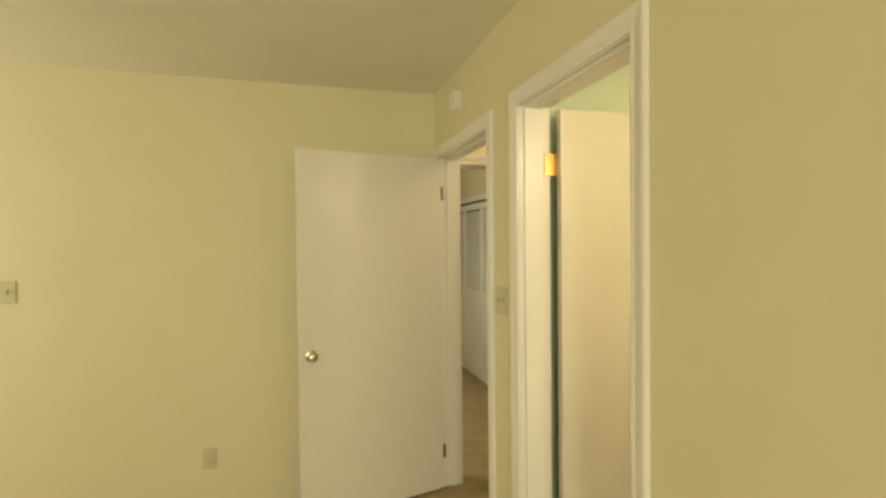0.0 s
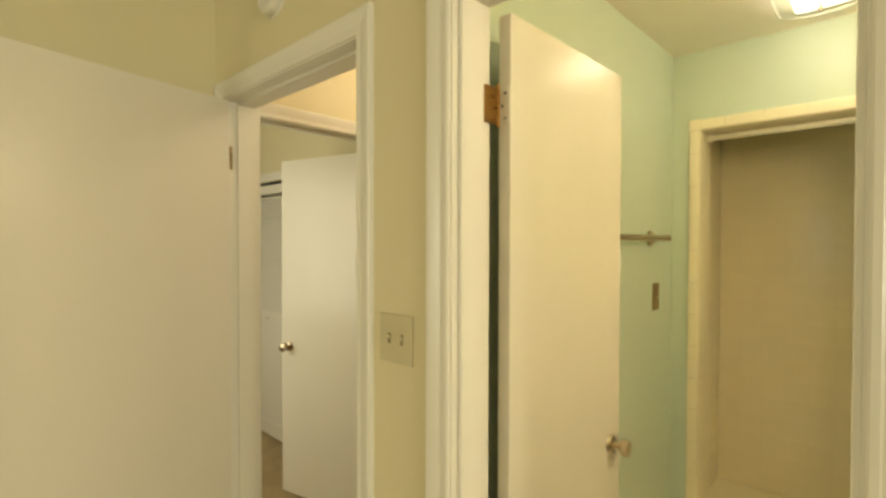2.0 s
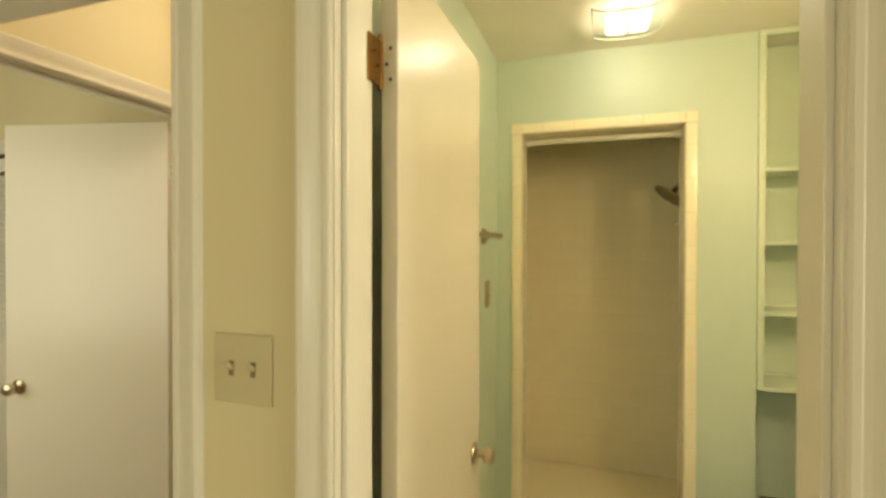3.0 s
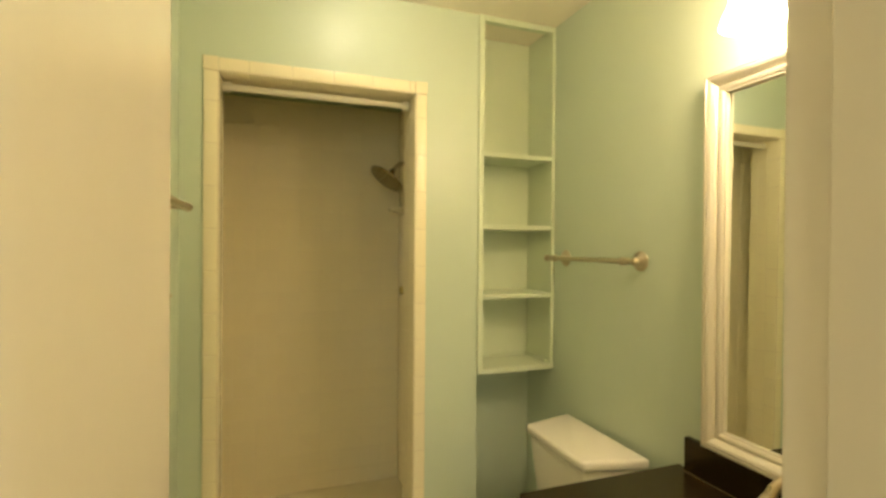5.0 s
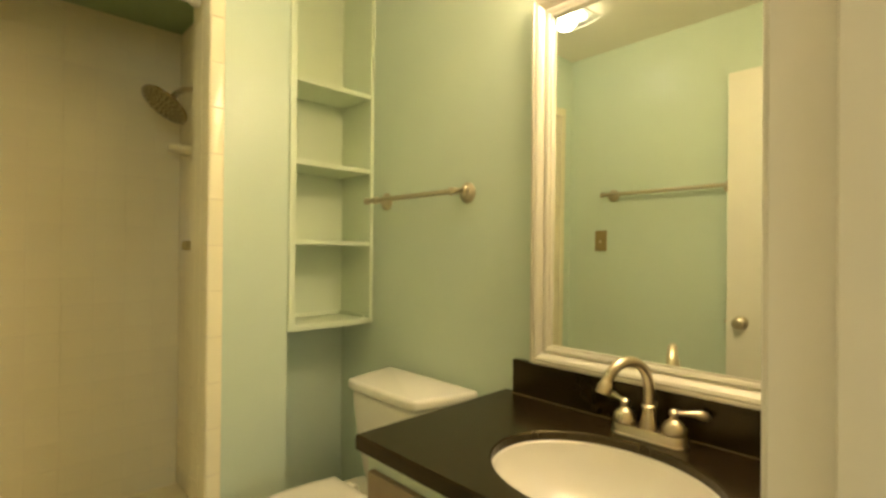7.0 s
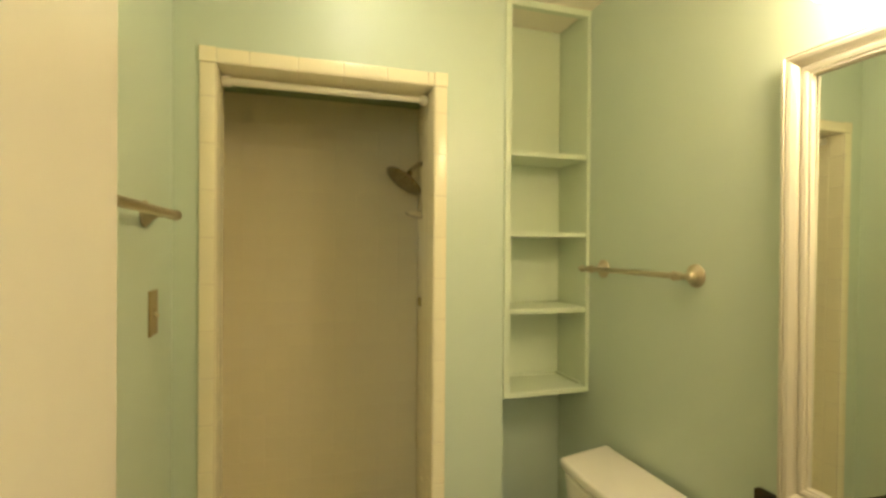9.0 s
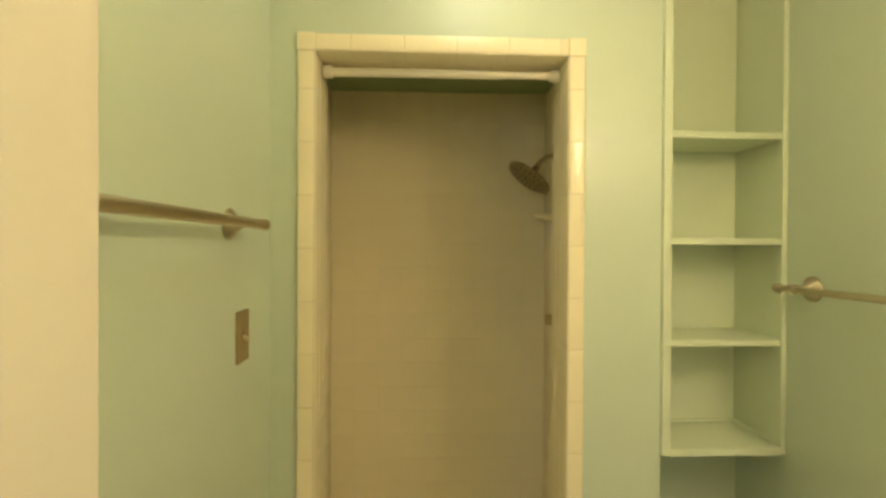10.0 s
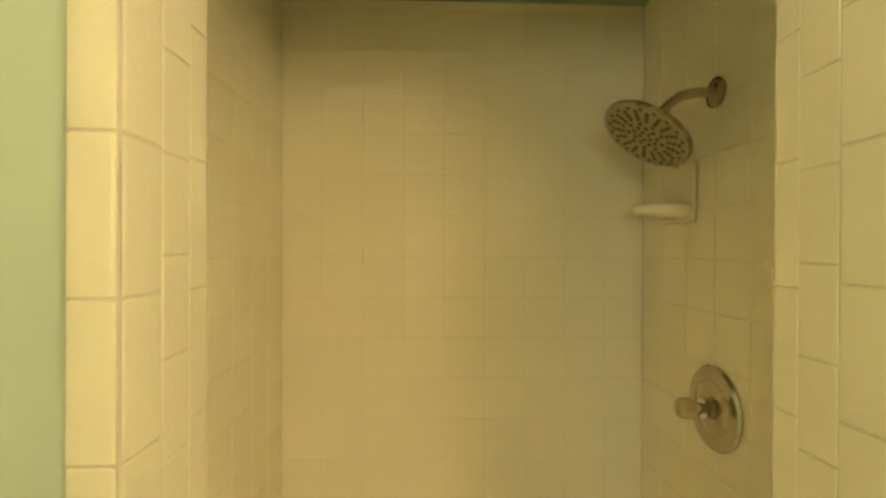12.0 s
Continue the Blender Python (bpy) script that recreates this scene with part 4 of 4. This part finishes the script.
vv = thing("shower_valve", (4.557, SY0, 1.221), "polished round shower valve with an amber knob", "shower valve")
vm = Matrix.Translation((4.557, SY0, 1.221)) @ OFF_Y
# darker than CHROME, so the plate stands out from the tiles
VALVE = mat("darker_chrome", (0.50, 0.45, 0.34), 0.16, metal=1.0, spread=0.08, scale=10, grain=200, bump=0.0)
part("escutcheon", lathe(bmesh.new(), [(0.091, 0.0), (0.092, 0.005), (0.088, 0.010), (0.064, 0.013), (0.060, 0.011), (0.056, 0.014), (0.034, 0.017), (0.030, 0.014), (0, 0.014)], vm, 48), VALVE, vv, smooth=True)
part("stem", lathe(bmesh.new(), [(0.022, 0.013), (0.021, 0.030), (0.012, 0.034), (0.010, 0.060)], vm, 28), CHROME, vv, smooth=True)
AMBER = mat("amber_acrylic", (0.52, 0.42, 0.19), 0.15, spread=0.08, scale=30, grain=120, bump=0)
part("knob", lathe(bmesh.new(), [(0.010, 0.046), (0.019, 0.050), (0.0225, 0.058), (0.0225, 0.076), (0.019, 0.083), (0.013, 0.085), (0.011, 0.081), (0, 0.081)], vm, 10), AMBER, vv, "amber acrylic knob", False)

cs = thing("soap_dish", (4.70, SY0, 1.64), "cream glazed ceramic soap dish set in the shower tiles", "soap dish")
part("back_plate", fresh((4.632, 4.782, SY0 + 0.0003, SY0 + 0.009, 1.628, 1.770), bevel=0.006), TILE, cs)
bm = bmesh.new()
rs = []
for w, d, z in ((0.050, 0.045, 1.640), (0.066, 0.090, 1.652), (0.070, 0.100, 1.666), (0.067, 0.097, 1.671), (0.060, 0.088, 1.664), (0.050, 0.070, 1.656)):
    rs.append([bm.verts.new((4.707 + w * math.copysign(abs(math.cos(math.pi * k / 15)) ** 0.6, math.cos(math.pi * k / 15)), SY0 + 0.011 + d * math.sin(math.pi * k / 15) ** 0.6, z)) for k in range(16)])
for a, b in zip(rs, rs[1:]):
    for k in range(15):
        bm.faces.new((a[k], a[k + 1], b[k + 1], b[k]))
bm.faces.new(rs[0])
bm.faces.new(rs[-1])
bmesh.ops.recalc_face_normals(bm, faces=bm.faces)
part("tray", bm, TILE, cs, smooth=True)

# ---- shower walls and tiles ----
G = 0.0045                    # tiles stand this far proud of their bed
P = 0.1165                   # tile pitch
REC = 0.0015                  # depth of the joints
setting("ceiling_shower", fresh((SX + 0.159, SB + 0.1, SY0 - 0.03, SY1 + 0.03, SC, HB - 0.001)), DGREEN, "green painted shower ceiling, colour darkened for its dim light", "ceiling")
setting("shower_floor", fresh((SX + 0.158, SB, SY0 - 0.03, SY1 + 0.027, 0.004, 0.05)), TILE, "pale shower floor", "floor")
TILES = {}


def tile_mesh(w, h):
    """A glazed tile in the x-z plane, its face to -y, with softened edges; shared by all of one size."""
    key = (round(w, 4), round(h, 4))
    if key not in TILES:
        a, b, e = w / 2 - 0.0007, h / 2 - 0.0008, 0.0008
        bm = bmesh.new()
        ls = [[bm.verts.new((x * (a - i), y, z * (b - i))) for x, z in ((-1, -1), (1, -1), (1, 1), (-1, 1))] for i, y in ((0, 0.0), (0, -G + e), (0.0005, -G + 0.0004), (e * 1.3, -G))]
        for p, q in zip(ls, ls[1:]):
            for k in range(4):
                bm.faces.new((p[k], p[(k + 1) % 4], q[(k + 1) % 4], q[k]))
        bm.faces.new(ls[-1])
        bmesh.ops.recalc_face_normals(bm, faces=bm.faces)
        me = bpy.data.meshes.new("tile")
        bm.to_mesh(me)
        bm.free()
        me.materials.append(TILE)
        TILES[key] = me
    return TILES[key]


rng = random.Random(4)


def lay(parent, place, turn, u0, u1, z0, z1, ua, za, pu, pz):
    """Lays tiles on a wall from u0 to u1 and z0 to z1, with joints at ua and za and the given pitch; place(u, z) is on the bed."""
    us = sorted({u0, u1} | {ua + k * pu for k in range(-40, 41) if u0 + 0.012 < ua + k * pu < u1 - 0.012})
    zs = sorted({z0, z1} | {za + k * pz for k in range(-40, 41) if z0 + 0.012 < za + k * pz < z1 - 0.012})
    for a, b in zip(us, us[1:]):
        for c, d in zip(zs, zs[1:]):
            ob = new("tile", tile_mesh(b - a, d - c))
            ob.parent = parent
            ob.matrix_basis = Matrix.Translation(place((a + b) / 2, (c + d) / 2)) @ pose(0, 0, 0, rng.uniform(-0.25, 0.25), 0, turn + rng.uniform(-0.25, 0.25))


bw = setting("wall_shower_back", fresh((SB + REC, SB + 0.1, SY0 - 0.03, SY1 + 0.03, 0.05, SC)), GROUT, "cream glazed square tiles on the back of the shower", "wall")
lay(bw, lambda u, z: (SB + G, u, z), -90, SY0, SY1, 0.05, SC, 3.442, 1.775, P, P)
lw = setting("wall_shower_left", fresh((SX + 0.158, SB + REC, SY1 + REC, SY1 + 0.027, 0.05, SC)), GROUT, "cream glazed square tiles on the shower's side", "wall")
lay(lw, lambda u, z: (u, SY1 + G, z), 0, SX + 0.159, SB, 0.05, SC, SB - P, 1.775, P, P)
rw = setting("wall_shower_right", fresh((SX + 0.158, SB + REC, SY0 - 0.027, SY0 - REC, 0.05, SC)), GROUT, "cream glazed square tiles on the shower's valve side", "wall")
lay(rw, lambda u, z: (u, SY0 - G, z), 180, SX + 0.159, SB, 0.05, SC, SB - P, 1.775, P, P)
iw = setting("wall_shower_front", fresh((SX + 0.1585, SX + 0.165, OY1 + 0.004, SY1 + G, 0.05, SC), (SX + 0.1585, SX + 0.165, SY0 - G, OY0 - 0.004, 0.05, SC), (SX + 0.1585, SX + 0.165, OY0 - 0.004, OY1 + 0.004, OZ + 0.004, SC)), GROUT, "tiled inner face of the shower's front wall", "wall")

# tiled surround of the opening: bullnose pieces on the face, square pieces up the jambs and along the head
sr = thing("shower_surround", (SX, 3.64, 0), "cream glazed bullnose tiles framing the shower opening", "tile trim", kind="structure")
FW = 0.053                    # width of the bullnose on the face
BP = 0.1545                  # its pitch
BULL = {}


def bullnose(length):
    """A corner trim tile along z: a face FW wide, a rounded arris and a 60 mm return; local x along the face, y into the wall."""
    key = round(length, 4)
    if key not in BULL:
        g, h, r = 0.010, length / 2 - 0.0011, 0.010
        prof = [(-FW, 0.0), (-FW, -g + 0.005), (-FW + 0.003, -g + 0.0012), (-FW + 0.007, -g)]
        prof += [(-r - 0.001 + r * math.sin(radians(a)), -g + r - r * math.cos(radians(a))) for a in (0, 22, 45, 68, 90)]
        prof += [(-0.001, 0.0600), (-0.0022, 0.0615), (-0.006, 0.0615), (-0.006, 0.0)]
        bm = bmesh.new()
        ends = []
        for z, i in ((-h, 0.0012), (-h + 0.0016, 0), (h - 0.0016, 0), (h, 0.0012)):
            ends.append([bm.verts.new((x + (i if x < -0.03 else -i), y + i, z)) for x, y in prof])
        for p, q in zip(ends, ends[1:]):
            for k in range(len(prof)):
                j = (k + 1) % len(prof)
                bm.faces.new((p[k], p[j], q[j], q[k]))
        bm.faces.new(ends[0])
        bm.faces.new(ends[-1][::-1])
        bmesh.ops.recalc_face_normals(bm, faces=bm.faces)
        me = bpy.data.meshes.new("bullnose_tile")
        bm.to_mesh(me)
        bm.free()
        me.materials.append(TILE)
        me.polygons.foreach_set("use_smooth", [True] * len(me.polygons))
        me.set_sharp_from_angle(angle=radians(35))
        BULL[key] = me
    return BULL[key]


def trim(m, length, name="bullnose_tile"):
    ob = new(name, bullnose(length))
    ob.parent, ob.matrix_parent_inverse = sr, sr.matrix_basis.inverted()
    ob.matrix_basis = m
    return ob


def cuts(z0, z1, za, p):
    zs = sorted({z0, z1} | {za + k * p for k in range(-40, 41) if z0 + 0.01 < za + k * p < z1 - 0.01})
    return list(zip(zs, zs[1:]))


# the face of the trim looks to -x: local x runs towards the opening
LEFTM = Matrix(((0, 1, 0, SX), (-1, 0, 0, OY1 - 0.0012), (0, 0, 1, 0), (0, 0, 0, 1)))
RIGHTM = Matrix(((0, 1, 0, SX), (1, 0, 0, OY0 + 0.0012), (0, 0, -1, 0), (0, 0, 0, 1)))
TOPM = Matrix(((0, 1, 0, SX), (0, 0, 1, 0), (-1, 0, 0, OZ - 0.0012), (0, 0, 0, 1)))
for a, b in cuts(0.004, OZ - 0.001, 1.671, BP):
    trim(LEFTM @ pose(0, 0, (a + b) / 2), b - a)
for a, b in cuts(0.004, OZ - 0.001, 1.682, BP):
    trim(RIGHTM @ pose(0, 0, -(a + b) / 2), b - a)
for a, b in cuts(OY0 - 0.001, OY1 + 0.001, 3.60, BP):
    trim(TOPM @ pose(0, 0, (a + b) / 2), b - a)
for y0, y1 in ((OY1 + 0.0012, OY1 + 0.001 + FW), (OY0 - 0.001 - FW, OY0 - 0.0012)):
    part("corner_tile", fresh((SX - 0.010, SX, y0, y1, OZ + 0.0015, OZ + 0.001 + FW), bevel=0.004), TILE, sr)


def flat(x0, x1, y, z0, z1, facing):
    ob = new("jamb_tile", tile_mesh(x1 - x0 + 0.0012, z1 - z0))
    ob.parent, ob.matrix_parent_inverse = sr, sr.matrix_basis.inverted()
    ob.matrix_basis = Matrix.Translation(((x0 + x1) / 2, y, (z0 + z1) / 2)) @ pose(0, 0, 0, rng.uniform(-0.3, 0.3), 0, facing + rng.uniform(-0.3, 0.3))


for y, facing, za, pa, zb, pb in ((OY1 + 0.004, 0, 1.667, 0.1114, 1.672, 0.1565), (OY0 - 0.004, 180, 1.664, 0.1147, 1.679, 0.161)):
    for a, b in cuts(0.05, OZ, za, pa):
        flat(SX + 0.062, SX + 0.120, y, a, b, facing)
    for a, b in cuts(0.05, OZ, zb, pb):
        flat(SX + 0.120, SX + 0.162, y, a, b, facing)
for a, b in cuts(OY0, OY1, 3.64, 0.152):
    ob = new("head_tile", tile_mesh(b - a, 0.104))
    ob.parent, ob.matrix_parent_inverse = sr, sr.matrix_basis.inverted()
    ob.matrix_basis = Matrix(((0, 0, 1, SX + 0.1075), (1, 0, 0, (a + b) / 2), (0, 1, 0, OZ + 0.004), (0, 0, 0, 1)))
part("bed", fresh((SX - 0.0082, SX + 0.0610, OY1 + 0.0012, OY1 + FW - 0.003, 0.05, OZ), (SX - 0.0075, SX + 0.0610, OY0 - FW + 0.003, OY0 - 0.0012, 0.05, OZ), (SX + 0.0610, SX + 0.159, OY1 + 0.0012, OY1 + 0.0045, 0.05, OZ), (SX + 0.0610, SX + 0.159, OY0 - 0.0045, OY0 - 0.0012, 0.05, OZ),
                  (SX - 0.0082, SX + 0.159, OY0, OY1, OZ + 0.0012, OZ + 0.04)), DARKGROUT, sr)
part("curb", fresh((SX - 0.008, SX + 0.165, OY0 - 0.003, OY1 + 0.003, 0.004, 0.10), bevel=0.006), TILE, sr)
